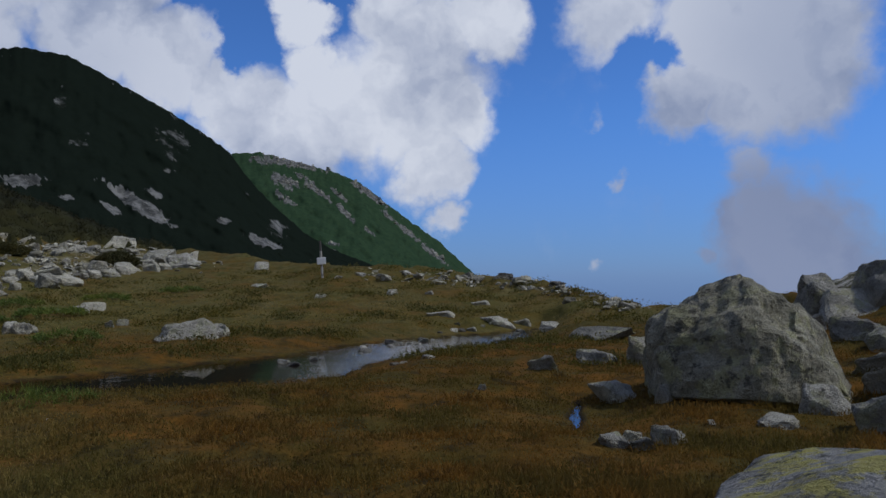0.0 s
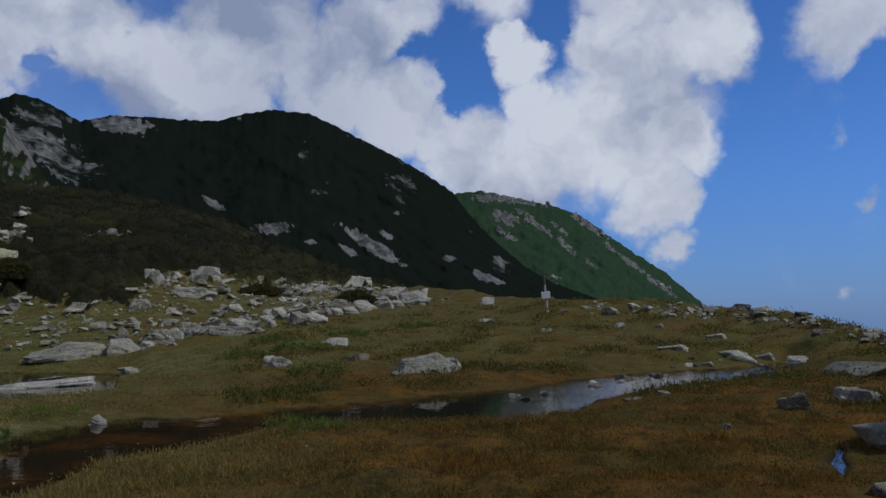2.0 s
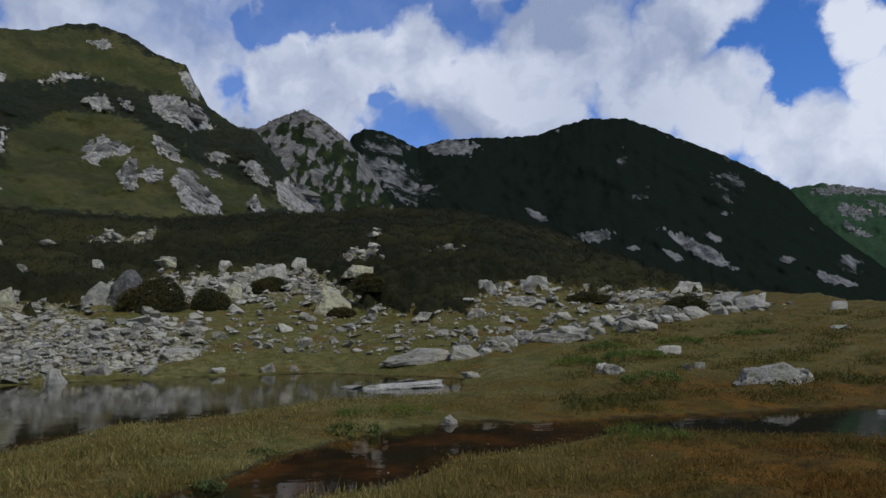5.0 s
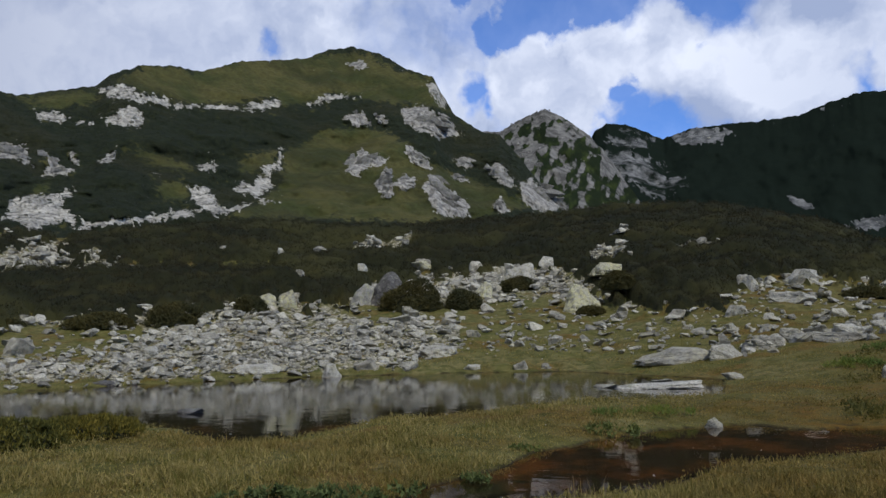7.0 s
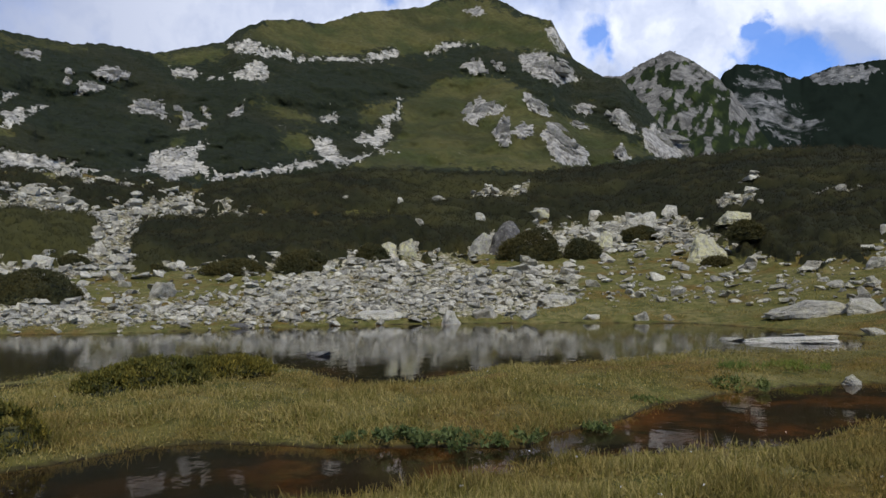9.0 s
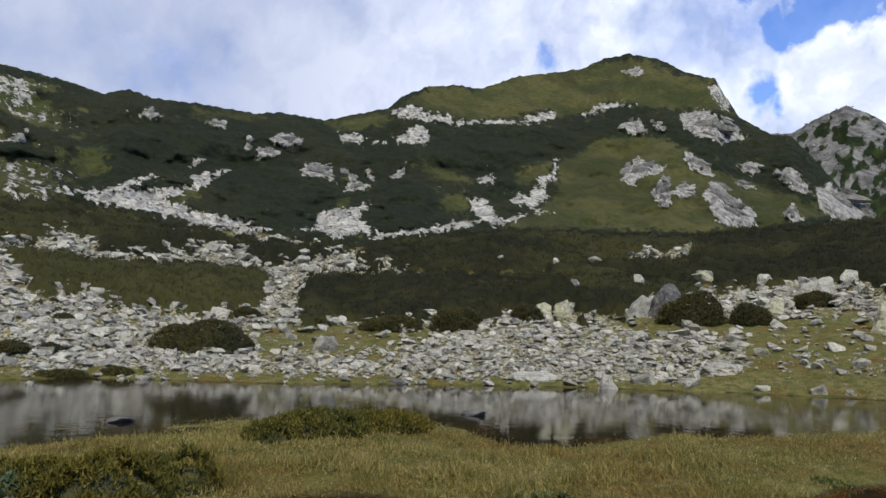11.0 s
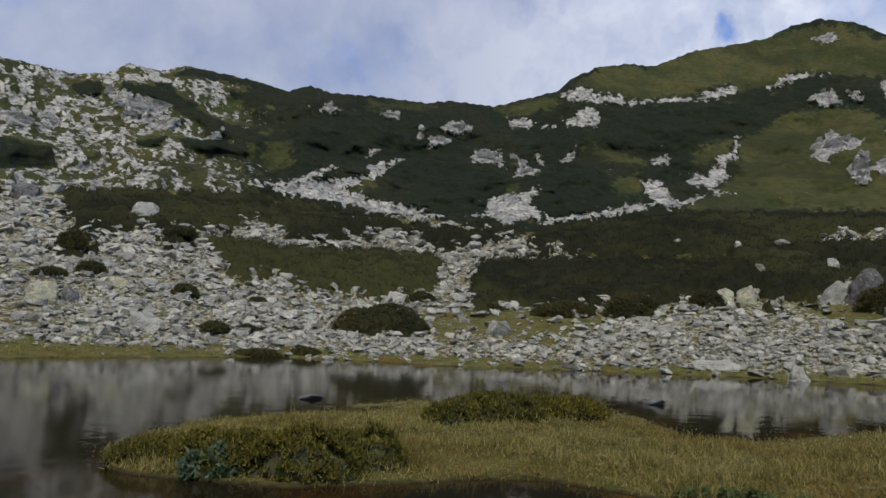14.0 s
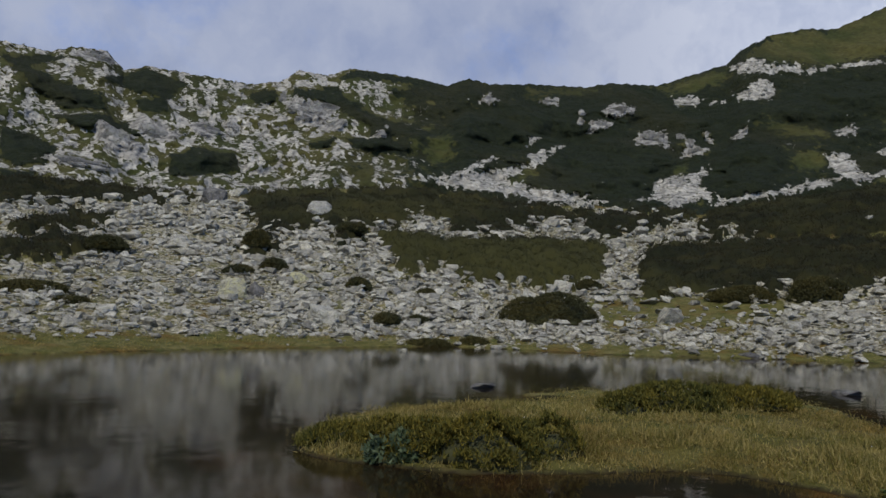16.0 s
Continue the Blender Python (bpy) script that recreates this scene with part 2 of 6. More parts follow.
def turf_color(g, pos, warm):
    big, mid, fine = g.noise(pos, 0.25, 3), g.noise(pos, 1.6, 4), g.noise(pos, 14, 4, 0.7)
    c = g.mix(g.ramp(mid, 0.35, 0.65), (0.098, 0.102, 0.030), (0.210, 0.178, 0.072))
    c = g.mix(g.ramp(big, 0.35, 0.65), c, g.mix(0.5, c, (0.125, 0.118, 0.026)))
    c = g.mix(g.ramp(g.noise(pos, 0.35, 5, 0.65), 0.48, 0.62, 0.0, 0.75), c, (0.150, 0.088, 0.022))   # ochre autumn patches
    c = g.mix(g.ramp(g.noise(pos, 2.4, 5, 0.7), 0.47, 0.62, 0.0, 0.75), c, (0.060, 0.066, 0.016))
    c = g.mix(g.ramp(g.noise(pos, 0.8, 5, 0.65), 0.55, 0.66, 0.0, 0.7), c, (0.050, 0.070, 0.014))
    red = g.mix(g.ramp(mid, 0.35, 0.65), (0.185, 0.085, 0.014), (0.100, 0.066, 0.014))
    red = g.mix(g.ramp(g.noise(pos, 0.55, 4, 0.6), 0.45, 0.60, 0.0, 0.7), red, (0.076, 0.067, 0.014))
    red = g.mix(g.ramp(g.noise(pos, 3.2, 4, 0.6), 0.52, 0.66, 0.0, 0.7), red, (0.030, 0.020, 0.008))
    c = g.mix(g.math("MULTIPLY", warm, g.ramp(big, 0.2, 0.6, 0.75, 1.0)), c, red)
    c = g.mix(g.math("MULTIPLY", warm, 0.8), c, g.mix(1.0, c, (0.85, 0.85, 0.85), "MULTIPLY"))   # thatch between the tufts, and the shade there painted in as darker ground
    return g.mix(g.ramp(fine, 0.3, 0.75), g.mix(1.0, c, (0.62, 0.62, 0.62), "MULTIPLY"), c)


def stone_color(g, pos, scale, crack=1.0):
    v = g.voronoi(pos, scale)
    rnd = g.add("ShaderNodeSeparateColor", {0: v.outputs["Color"]}).outputs[0]
    edge = g.ramp(v.outputs["Distance"], 0.45, 0.8)
    c = g.mix(rnd, (0.34, 0.325, 0.265), (0.64, 0.61, 0.49))
    c = g.mix(g.ramp(g.noise(pos, scale * 2.2, 4), 0.45, 0.75), c, (0.24, 0.24, 0.23))
    return g.mix(g.math("MULTIPLY", edge, crack), c, (0.06, 0.06, 0.045)), v.outputs["Distance"]


# ground: turf, stony, under dwarf pine, pool bed
ground_mat, g, p, pos = material("ground")
turf = turf_color(g, pos, g.attr("warm"))
stony, vd = stone_color(g, pos, 4.2)
stony = g.mix(1.0, stony, (0.72, 0.69, 0.60), "MULTIPLY")   # earth and shade between the blocks
stony = g.mix(g.ramp(g.noise(pos, 2.0, 5, 0.7), 0.45, 0.6), stony, turf)
edge_noise = g.math("MULTIPLY_ADD", g.noise(pos, 1.1, 5, 0.65), 0.9, -0.45)
rocky = g.ramp(g.math("ADD", g.attr("rock"), edge_noise), 0.40, 0.60)
c = g.mix(rocky, turf, stony)
pine = g.mix(g.ramp(g.noise(pos, 1.8, 5, 0.7), 0.3, 0.7), (0.012, 0.0135, 0.0065), (0.021, 0.022, 0.009))
pine = g.mix(g.ramp(g.noise(pos, 0.045, 3), 0.50, 0.60, 0.0, 0.8), pine, (0.034, 0.034, 0.012))
pine = g.mix(g.ramp(g.noise(pos, 0.30, 4), 0.48, 0.66, 0.0, 0.55), pine, (0.036, 0.033, 0.011))
pine = g.mix(g.ramp(g.attr("tint"), 0.1, 0.95), g.mix(1.0, pine, (0.85, 0.86, 0.88), "MULTIPLY"), g.mix(1.0, pine, (1.10, 1.06, 1.0), "MULTIPLY"))
pine = g.mix(g.ramp(g.attr("tint"), 1.2, 1.8, 0.0, 0.75), pine, (0.042, 0.041, 0.013))
c = g.mix(g.ramp(g.math("ADD", g.attr("pine"), g.math("MULTIPLY", edge_noise, 0.2)), 0.12, 0.25), c, pine)
bed = g.mix(g.ramp(g.noise(pos, 1.0, 5, 0.6), 0.38, 0.66), (0.008, 0.005, 0.003), (0.082, 0.034, 0.008))
bed = g.mix(g.ramp(g.noise(pos, 0.7, 5, 0.65), 0.46, 0.58, 0.0, 0.9), bed, (0.014, 0.010, 0.006))
bed = g.mix(g.attr("deep"), bed, (0.010, 0.009, 0.007))
bed = g.mix(g.ramp(g.add("ShaderNodeSeparateXYZ", {0: pos}).outputs[2], -0.03, 0.015), bed, (0.020, 0.016, 0.010))   # peat bank above the water
c = g.mix(g.attr("mud"), c, bed)
finish(g, p, c, 0.95, g.math("ADD", g.noise(pos, 9, 5, 0.7), g.math("MULTIPLY", vd, rocky)), 0.5, 0.06, 0.05)

# mountain cover: rock, alpine grass, dwarf pine
mount_mat, g, p, pos = material("mountainside")
jit = g.math("MULTIPLY_ADD", g.noise(pos, 0.16, 8, 0.78), 2.0, -1.0)
jit = g.math("ADD", jit, g.math("MULTIPLY_ADD", g.noise(pos, 0.75, 4, 0.6), 1.2, -0.6))
fine = g.noise(pos, 0.5, 6, 0.7)
grassy = g.mix(g.ramp(g.noise(pos, 0.05, 5, 0.6), 0.35, 0.65), (0.046, 0.054, 0.016), (0.086, 0.080, 0.026))
grassy = g.mix(g.ramp(g.noise(pos, 0.022, 5, 0.65), 0.46, 0.62, 0.0, 0.6), grassy, (0.034, 0.036, 0.013))
grassy = g.mix(g.ramp(fine, 0.3, 0.7), g.mix(1.0, grassy, (0.6, 0.6, 0.6), "MULTIPLY"), grassy)
stony, vd = stone_color(g, pos, 0.8, 0.9)
face = g.ramp(g.noise(pos, 0.22, 8, 0.72, 0.6), 0.36, 0.64)
stony = g.mix(0.62, stony, g.mix(face, (0.11, 0.105, 0.095), (0.50, 0.47, 0.385)))   # weathered rock faces
joint = g.ramp(g.noise(g.add("ShaderNodeVectorMath", {0: pos, 1: (1.0, 1.0, 0.35)}, operation="MULTIPLY").outputs[0], 0.55, 5, 0.65), 0.40, 0.60)
stony = g.mix(g.math("MULTIPLY", g.attr("face"), 0.85), stony, g.mix(joint, (0.075, 0.072, 0.066), (0.34, 0.325, 0.28)))
shrub = g.mix(g.ramp(fine, 0.3, 0.7), (0.010, 0.0135, 0.007), (0.020, 0.025, 0.011))
shrub = g.mix(g.ramp(g.noise(pos, 0.03, 3), 0.48, 0.62, 0.0, 0.4), shrub, g.mix(fine, (0.020, 0.021, 0.010), (0.038, 0.035, 0.014)))
c = g.mix(g.ramp(g.math("ADD", g.attr("pine"), g.math("MULTIPLY", jit, 0.7)), 0.40, 0.60), grassy, shrub)
rocky = g.ramp(g.math("ADD", g.attr("rock"), jit), 0.42, 0.58)
c = g.mix(rocky, c, stony)
clumps = g.math("MULTIPLY", g.noise(pos, 0.22, 4, 0.6), g.math("MULTIPLY", g.attr("pine"), 3.0))
finish(g, p, c, 0.95, g.math("ADD", g.math("ADD", fine, clumps), g.math("MULTIPLY", g.math("MULTIPLY", vd, rocky), 0.8)), 0.6, 1.2, 0.1)

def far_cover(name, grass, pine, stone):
    """Far mountainside; bluish air and cloud shade come only from the colours passed in."""
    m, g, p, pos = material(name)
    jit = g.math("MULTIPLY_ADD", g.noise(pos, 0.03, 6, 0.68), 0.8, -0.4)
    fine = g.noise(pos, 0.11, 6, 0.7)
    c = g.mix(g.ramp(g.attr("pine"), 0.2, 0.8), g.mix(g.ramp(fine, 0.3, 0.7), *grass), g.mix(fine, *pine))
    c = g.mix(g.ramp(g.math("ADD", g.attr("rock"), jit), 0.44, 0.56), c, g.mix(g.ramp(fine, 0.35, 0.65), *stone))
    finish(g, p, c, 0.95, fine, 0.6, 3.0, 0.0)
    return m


# near-black pine: the dark ridge's cloud shade is painted into this colour
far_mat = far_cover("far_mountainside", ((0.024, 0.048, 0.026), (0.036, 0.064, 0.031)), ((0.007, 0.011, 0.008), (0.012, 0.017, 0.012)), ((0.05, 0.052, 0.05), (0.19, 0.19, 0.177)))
peak_mat = far_cover("peak_side", ((0.040, 0.056, 0.016), (0.060, 0.076, 0.022)), ((0.010, 0.015, 0.008), (0.020, 0.027, 0.013)), ((0.065, 0.063, 0.056), (0.19, 0.183, 0.16)))


def granite(name, lo, hi, lichen, amount, lo_edge=0.52, stain=0.45, size=1.0, spread_tone=(0.46, 0.70)):
    m, g, p, pos = material(name)
    obj = g.add("ShaderNodeTexCoord").outputs["Object"]
    rnd = g.add("ShaderNodeObjectInfo").outputs["Random"]
    isl = g.add("ShaderNodeNewGeometry").outputs["Random Per Island"]
    vec = g.add("ShaderNodeVectorMath", {0: pos, 1: (1 / size, 1 / size, 1 / size)}, operation="MULTIPLY").outputs[0]
    n1, n2, n3 = g.noise(vec, 2.2, 6, 0.65), g.noise(vec, 38, 3, 0.7), g.noise(vec, 0.9, 4)
    c = g.mix(g.ramp(n1, 0.3, 0.7), lo, hi)
    tone = g.math("MULTIPLY_ADD", g.math("FRACT", g.math("ADD", rnd, isl)), *spread_tone)
    tint = g.add("ShaderNodeCombineColor", {0: tone, 1: tone, 2: tone}).outputs[0]
    c = g.mix(1.0, c, tint, "MULTIPLY")
    c = g.mix(g.ramp(n2, 0.42, 0.7, 0.0, 0.42), c, (0.10, 0.10, 0.095))
    c = g.mix(g.math("MULTIPLY", g.ramp(g.noise(vec, 3.1, 6, 0.7), lo_edge, lo_edge + 0.09), amount), c, lichen)
    c = g.mix(g.ramp(g.noise(vec, 5.5, 6, 0.75), 0.525, 0.63, 0.0, stain), c, (0.060, 0.058, 0.048))
    c = g.mix(g.ramp(n3, 0.5, 0.7, 0.0, stain * 0.5), c, (0.13, 0.125, 0.10))
    finish(g, p, c, 0.9, g.math("ADD", g.math("MULTIPLY", n1, 2.0), g.math("ADD", g.math("MULTIPLY", n2, 0.3), g.noise(vec, 9, 6, 0.75))), 1.0, 0.11 * size, 0.25)
    return m


granite_mat = granite("granite", (0.37, 0.35, 0.275), (0.66, 0.62, 0.485), (0.40, 0.38, 0.23), 0.5, 0.52, 0.55, 1.0, (0.72, 0.44))
dark_granite = granite("dark_granite", (0.082, 0.076, 0.066), (0.21, 0.198, 0.175), (0.32, 0.31, 0.24), 0.6, 0.53)
lichen_granite = granite("lichen_granite", (0.28, 0.28, 0.26), (0.46, 0.45, 0.41), (0.42, 0.38, 0.08), 0.9, 0.48, 0.95)
knoll_granite = granite("knoll_granite", (0.40, 0.385, 0.32), (0.68, 0.645, 0.54), (0.30, 0.31, 0.17), 0.5)
turf_granite = granite("turf_granite", (0.22, 0.215, 0.18), (0.46, 0.44, 0.37), (0.34, 0.34, 0.18), 0.6)
slope_granite = granite("slope_granite", (0.34, 0.325, 0.25), (0.60, 0.57, 0.45), (0.26, 0.26, 0.15), 0.5, 0.52, 0.55, 4.0, (0.75, 0.38))
crag_granite = granite("crag_granite", (0.16, 0.153, 0.135), (0.37, 0.355, 0.305), (0.24, 0.24, 0.15), 0.5, 0.52, 0.75, 4.0, (0.5, 0.62))
yellow_granite = granite("yellowed_granite", (0.36, 0.345, 0.26), (0.58, 0.55, 0.39), (0.50, 0.47, 0.24), 0.8, 0.46, 0.6)
pale_granite = granite("pale_granite", (0.38, 0.365, 0.30), (0.60, 0.57, 0.465), (0.48, 0.45, 0.31), 0.6, 0.48)


def leaf(name, lo, hi, tip=None):
    m, g, p, pos = material(name)
    isl = g.add("ShaderNodeNewGeometry").outputs["Random Per Island"]
    c = g.mix(isl, lo, hi)
    c = g.mix(g.ramp(g.noise(pos, 0.5, 4), 0.35, 0.65), c, g.mix(1.0, c, (1.5, 1.25, 0.9), "MULTIPLY"))
    if tip:
        c = g.mix(g.ramp(g.noise(pos, 0.045, 3), 0.50, 0.60, 0.0, 0.8), c, g.mix(isl, (0.030, 0.031, 0.010), (0.046, 0.045, 0.014)))
        c = g.mix(g.ramp(g.noise(pos, 0.30, 4), 0.48, 0.66, 0.0, 0.55), c, tip)
    if tip:
        c = g.mix(g.ramp(g.attr("tint"), 0.1, 0.95), g.mix(1.0, c, (0.85, 0.86, 0.88), "MULTIPLY"), g.mix(1.0, c, (1.10, 1.06, 1.0), "MULTIPLY"))
        c = g.mix(g.ramp(g.attr("tint"), 1.2, 1.8, 0.0, 0.75), c, g.mix(isl, (0.034, 0.036, 0.011), (0.056, 0.053, 0.016)))
    finish(g, p, c, 0.75, None, spec=0.25)
    thin(g, p, c)
    return m


pine_mat = leaf("dwarf_pine_needles", (0.016, 0.017, 0.008), (0.027, 0.027, 0.011), (0.038, 0.032, 0.012))
slope_pine = leaf("slope_pine_needles", (0.013, 0.017, 0.008), (0.027, 0.033, 0.013))
shrub_mat = leaf("shrub_leaves", (0.030, 0.040, 0.008), (0.150, 0.140, 0.028))
broad_mat = leaf("broad_leaves", (0.060, 0.088, 0.024), (0.125, 0.155, 0.052))


grass_mat, g, p, pos = material("grass_blades")
isl = g.add("ShaderNodeNewGeometry").outputs["Random Per Island"]
mid = g.noise(pos, 1.6, 4)
c = g.mix(g.ramp(g.math("MULTIPLY_ADD", isl, 0.5, g.math("MULTIPLY", mid, 0.6)), 0.35, 0.75), (0.160, 0.146, 0.032), (0.370, 0.300, 0.105))
red = g.mix(g.ramp(mid, 0.38, 0.62), g.mix(isl, (0.100, 0.072, 0.016), (0.160, 0.110, 0.028)), g.mix(isl, (0.160, 0.076, 0.012), (0.290, 0.150, 0.030)))
red = g.mix(g.ramp(g.noise(pos, 0.55, 4, 0.6), 0.45, 0.60, 0.0, 0.7), red, g.mix(isl, (0.080, 0.069, 0.014), (0.140, 0.114, 0.026)))
red = g.mix(g.ramp(g.noise(pos, 3.2, 4, 0.6), 0.52, 0.66, 0.0, 0.7), red, (0.040, 0.026, 0.010))
c = g.mix(g.attr("warm"), c, red)
finish(g, p, c, 0.8, None, spec=0.15)
thin(g, p, c, 0.45)

water_mat, g, p, pos = material("tarn_water")
ripple = g.noise(g.add("ShaderNodeVectorMath", {0: pos, 1: (1.0, 1.0, 1.0)}, operation="MULTIPLY").outputs[0], 2.0, 3, 0.5)
p.inputs["Transmission Weight"].default_value, p.inputs["IOR"].default_value = 1.0, 1.333
quick = g.math("ADD", g.noise(pos, 4.5, 3, 0.6), g.math("MULTIPLY", g.noise(pos, 15.0, 2, 0.6), 0.4))
swell = g.math("MULTIPLY_ADD", g.attr("still"), -0.3, 1.3)
ripple = g.math("ADD", g.math("MULTIPLY", ripple, swell), g.math("MULTIPLY", quick, g.math("MULTIPLY", g.attr("flow"), 3.4)))
finish(g, p, (0.62, 0.50, 0.38), g.math("MULTIPLY_ADD", g.attr("breeze"), 0.025, g.math("MULTIPLY_ADD", g.attr("still"), -0.02, 0.05)), ripple, 0.14, 0.02, 0.5)

# ---- shape of the land, in azimuth and distance ----
# near crest: azimuth, elevation seen from the eye
CREST = [(-29.4, -1.15), (-23.88, -1.25), (-19.61, -1.58), (-14.72, -2.19), (-10.42, -0.99), (-4.97, 0.05), (0, 0.58), (5.1, 0.72), (9.99, 1.14), (13.95, 1.67), (19.23, 2.56), (22.11, 3.41), (26.23, 4.68), (30.33, 6.31), (35.18, 8.19), (38.85, 8.78), (45.09, 9.11), (46.14, 8.92), (51.31, 8.81), (51.56, 8.72), (55.38, 8.55), (61.35, 8.39), (67.53, 8.65), (73.76, 8.62), (79.5, 7.93), (83.48, 7.32), (89.36, 8.09), (96.68, 8.38), (103.34, 9.04), (109.13, 9.01), (115.92, 8.35), (124.49, 8.21), (131.18, 8.25)]
CR_AZ, CR_EL = np.array(CREST).T
RANGE_AZ, RANGE_R = np.array([(-60, 16), (-30, 18), (-22, 22), (-14.7, 26), (-10, 32), (-5, 42), (0, 45), (8, 45), (14, 58), (22, 80), (30, 105), (45, 112), (132, 112), (150, 80), (180, 60)]).T
SHORE_AZ, SHORE_R = np.array([(-60, 8), (-30, 9), (-15, 16), (-4, 22), (5, 21), (15, 20), (28, 20), (38, 28), (46, 34), (80, 34), (100, 37), (118, 34), (131, 28), (150, 26), (180, 20)]).T

LAKE = [(-21.43, -18.1), (-24.6, -16.39), (-29.2, -13.34), (-35.37, -6.63), (-33.49, -1.51), (-32.53, 0.51), (-33.01, 7.24), (-31.99, 13.23), (-30.21, 16.39), (-29.01, 19.24), (-26.14, 21.8), (-24.15, 23.31), (-26.66, 22.51), (-21.69, 22.31), (-17.08, 21.71), (-13.08, 16.59), (-13.68, 14.24), (-14.54, 12.28), (-14.23, 9.6), (-14.23, 7.72), (-13.58, 9.19), (-14.2, 7.17), (-13.55, 6.15), (-12.6, 5), (-13.19, 4.1), (-16.25, 4.07), (-16.95, 2.56), (-17.62, -0.41), (-16.35, -1.61), (-16.13, -0.42), (-14.83, -1.5), (-13.48, -3.49), (-11.7, -3.89), (-10.2, -3.96), (-9.12, -3.39)]
LAKE += [(-7.2, -1.2), (-6.0, -2.5), (-3.5, -7.0), (-2.0, -16.0), (-12.0, -24.0)]
CHANNEL = [(-9.09, -3.69), (-8.79, -2.64), (-8.56, -1.46), (-8.88, -0.43), (-9.4, 0.77), (-9.36, 1.23), (-9.62, 0.44), (-9.4, 1.22), (-8.9, 2), (-8.42, 2.5), (-7.94, 3.59), (-7.53, 4.29), (-8.01, 4.71), (-8.37, 6.01), (-9.17, 7.32), (-9.49, 8.79), (-9.67, 10.92), (-9.31, 12.1), (-8.17, 12.24), (-6.84, 13.86), (-8.61, 12.41), (-6.86, 13.94), (-5.6, 15.2), (-3.52, 17.81), (-2.58, 20.02), (-0.74, 22.52), (1.47, 24.42), (3.13, 26.71)]
CHANNEL += [(2.3, 22.0), (2.0, 20.7), (0.36, 18.8), (-0.6, 17.3), (-1.5, 15.8), (-1.7, 13.7), (-2.4, 13.1), (-2.9, 12.7), (-4.1, 12.2), (-5.3, 11.9), (-6.1, 11.4), (-6.2, 10.2), (-6.35, 9.1), (-6.7, 8.5), (-6.21, 6.74), (-6.69, 4.46)] + [(-6.3, 2.6), (-6.0, 0.5), (-6.2, -1.5), (-8.2, -3.5)]
POOL = [(1.34, 8.93), (1.43, 9.4), (1.43, 9.81), (1.54, 10.25), (1.65, 10.6), (1.7, 11.02), (1.87, 11.17), (1.85, 10.68), (1.74, 10.16), (1.71, 9.69), (1.59, 9.26), (1.48, 8.87)]


def water_depth(x, y):
    """Distance from the bank in metres, positive in the water; and how far out in the tarn."""
    wob = (fbm(x * 1.3, y * 1.3, 3, 40) - 0.5) * 0.5 * smooth(np.hypot(x, y), 6, 20)
    lake = inside(x, y, LAKE)
    return np.maximum(lake, np.maximum(inside(x, y, CHANNEL), inside(x, y, POOL))) + wob, lake


def land(az, r):
    """Height of firm ground without the pools."""
    el, rc, rs = np.interp(az, CR_AZ, CR_EL), np.interp(az, RANGE_AZ, RANGE_R), np.interp(az, SHORE_AZ, SHORE_R)
    zc = EYE + rc * np.tan(np.radians(el)) - 1.3 * smooth(az, 14, 24)
    u = np.clip((r - rs) / (rc - rs), 0, 1)
    z = 0.16 + (zc - 0.16) * (0.35 * u + 0.65 * u ** 1.6)
    fall = smooth(az, 22, 6)
    z = np.where(r > rc, zc - (r - rc) * (0.03 + 0.30 * fall), z)
    z = np.maximum(z, -250.0)
    x, y = -r * np.sin(np.radians(az)), r * np.cos(np.radians(az))
    z = z + (fbm(x * 0.8, y * 0.8, 4, 3) - 0.5) * (0.14 + 0.35 * u) + (fbm(x * 0.12, y * 0.12, 3, 8) - 0.5) * 1.2 * u * smooth(r, 18, 50)
    z = z + (mounds(x / 0.8 + fbm(x, y, 2, 5), y / 0.8, 12)[0] - 0.4) * 0.13 * smooth(r, 2.5, 4.5) * smooth(az, 34, 20) * smooth(r, 60, 30)
    return z


# cover of the near ground, in azimuth and elevation
PINES = [[(115.3, 8.2), (106.7, 9), (102.8, 8.9), (97, 8), (91.2, 7.3), (86.2, 7.3), (83.8, 7.4), (83.8, 7), (86.2, 6.5), (87.1, 6.3), (89.5, 5.7), (90.8, 6), (91.6, 6.8), (93.7, 7), (94.9, 6.6), (98.6, 5.9), (100.6, 6.1), (101.3, 6.9), (103.5, 7.2), (104.6, 6.5), (109.2, 6.2), (110.3, 6.4), (112.2, 5.8), (114.6, 5.8), (115.6, 6.9)], [(106.3, 5.7), (105, 5.8), (100.2, 5.4), (97.8, 5.2), (94.5, 5.3), (90.3, 5.2), (89.5, 4.8), (90.3, 3.2), (92, 2.6), (94.4, 2.5), (97.7, 2.6), (99.7, 2.5), (100.1, 3.4), (100.4, 3.8), (102.5, 3.7), (104.5, 3.2), (104.7, 4), (105.3, 4.8)]]
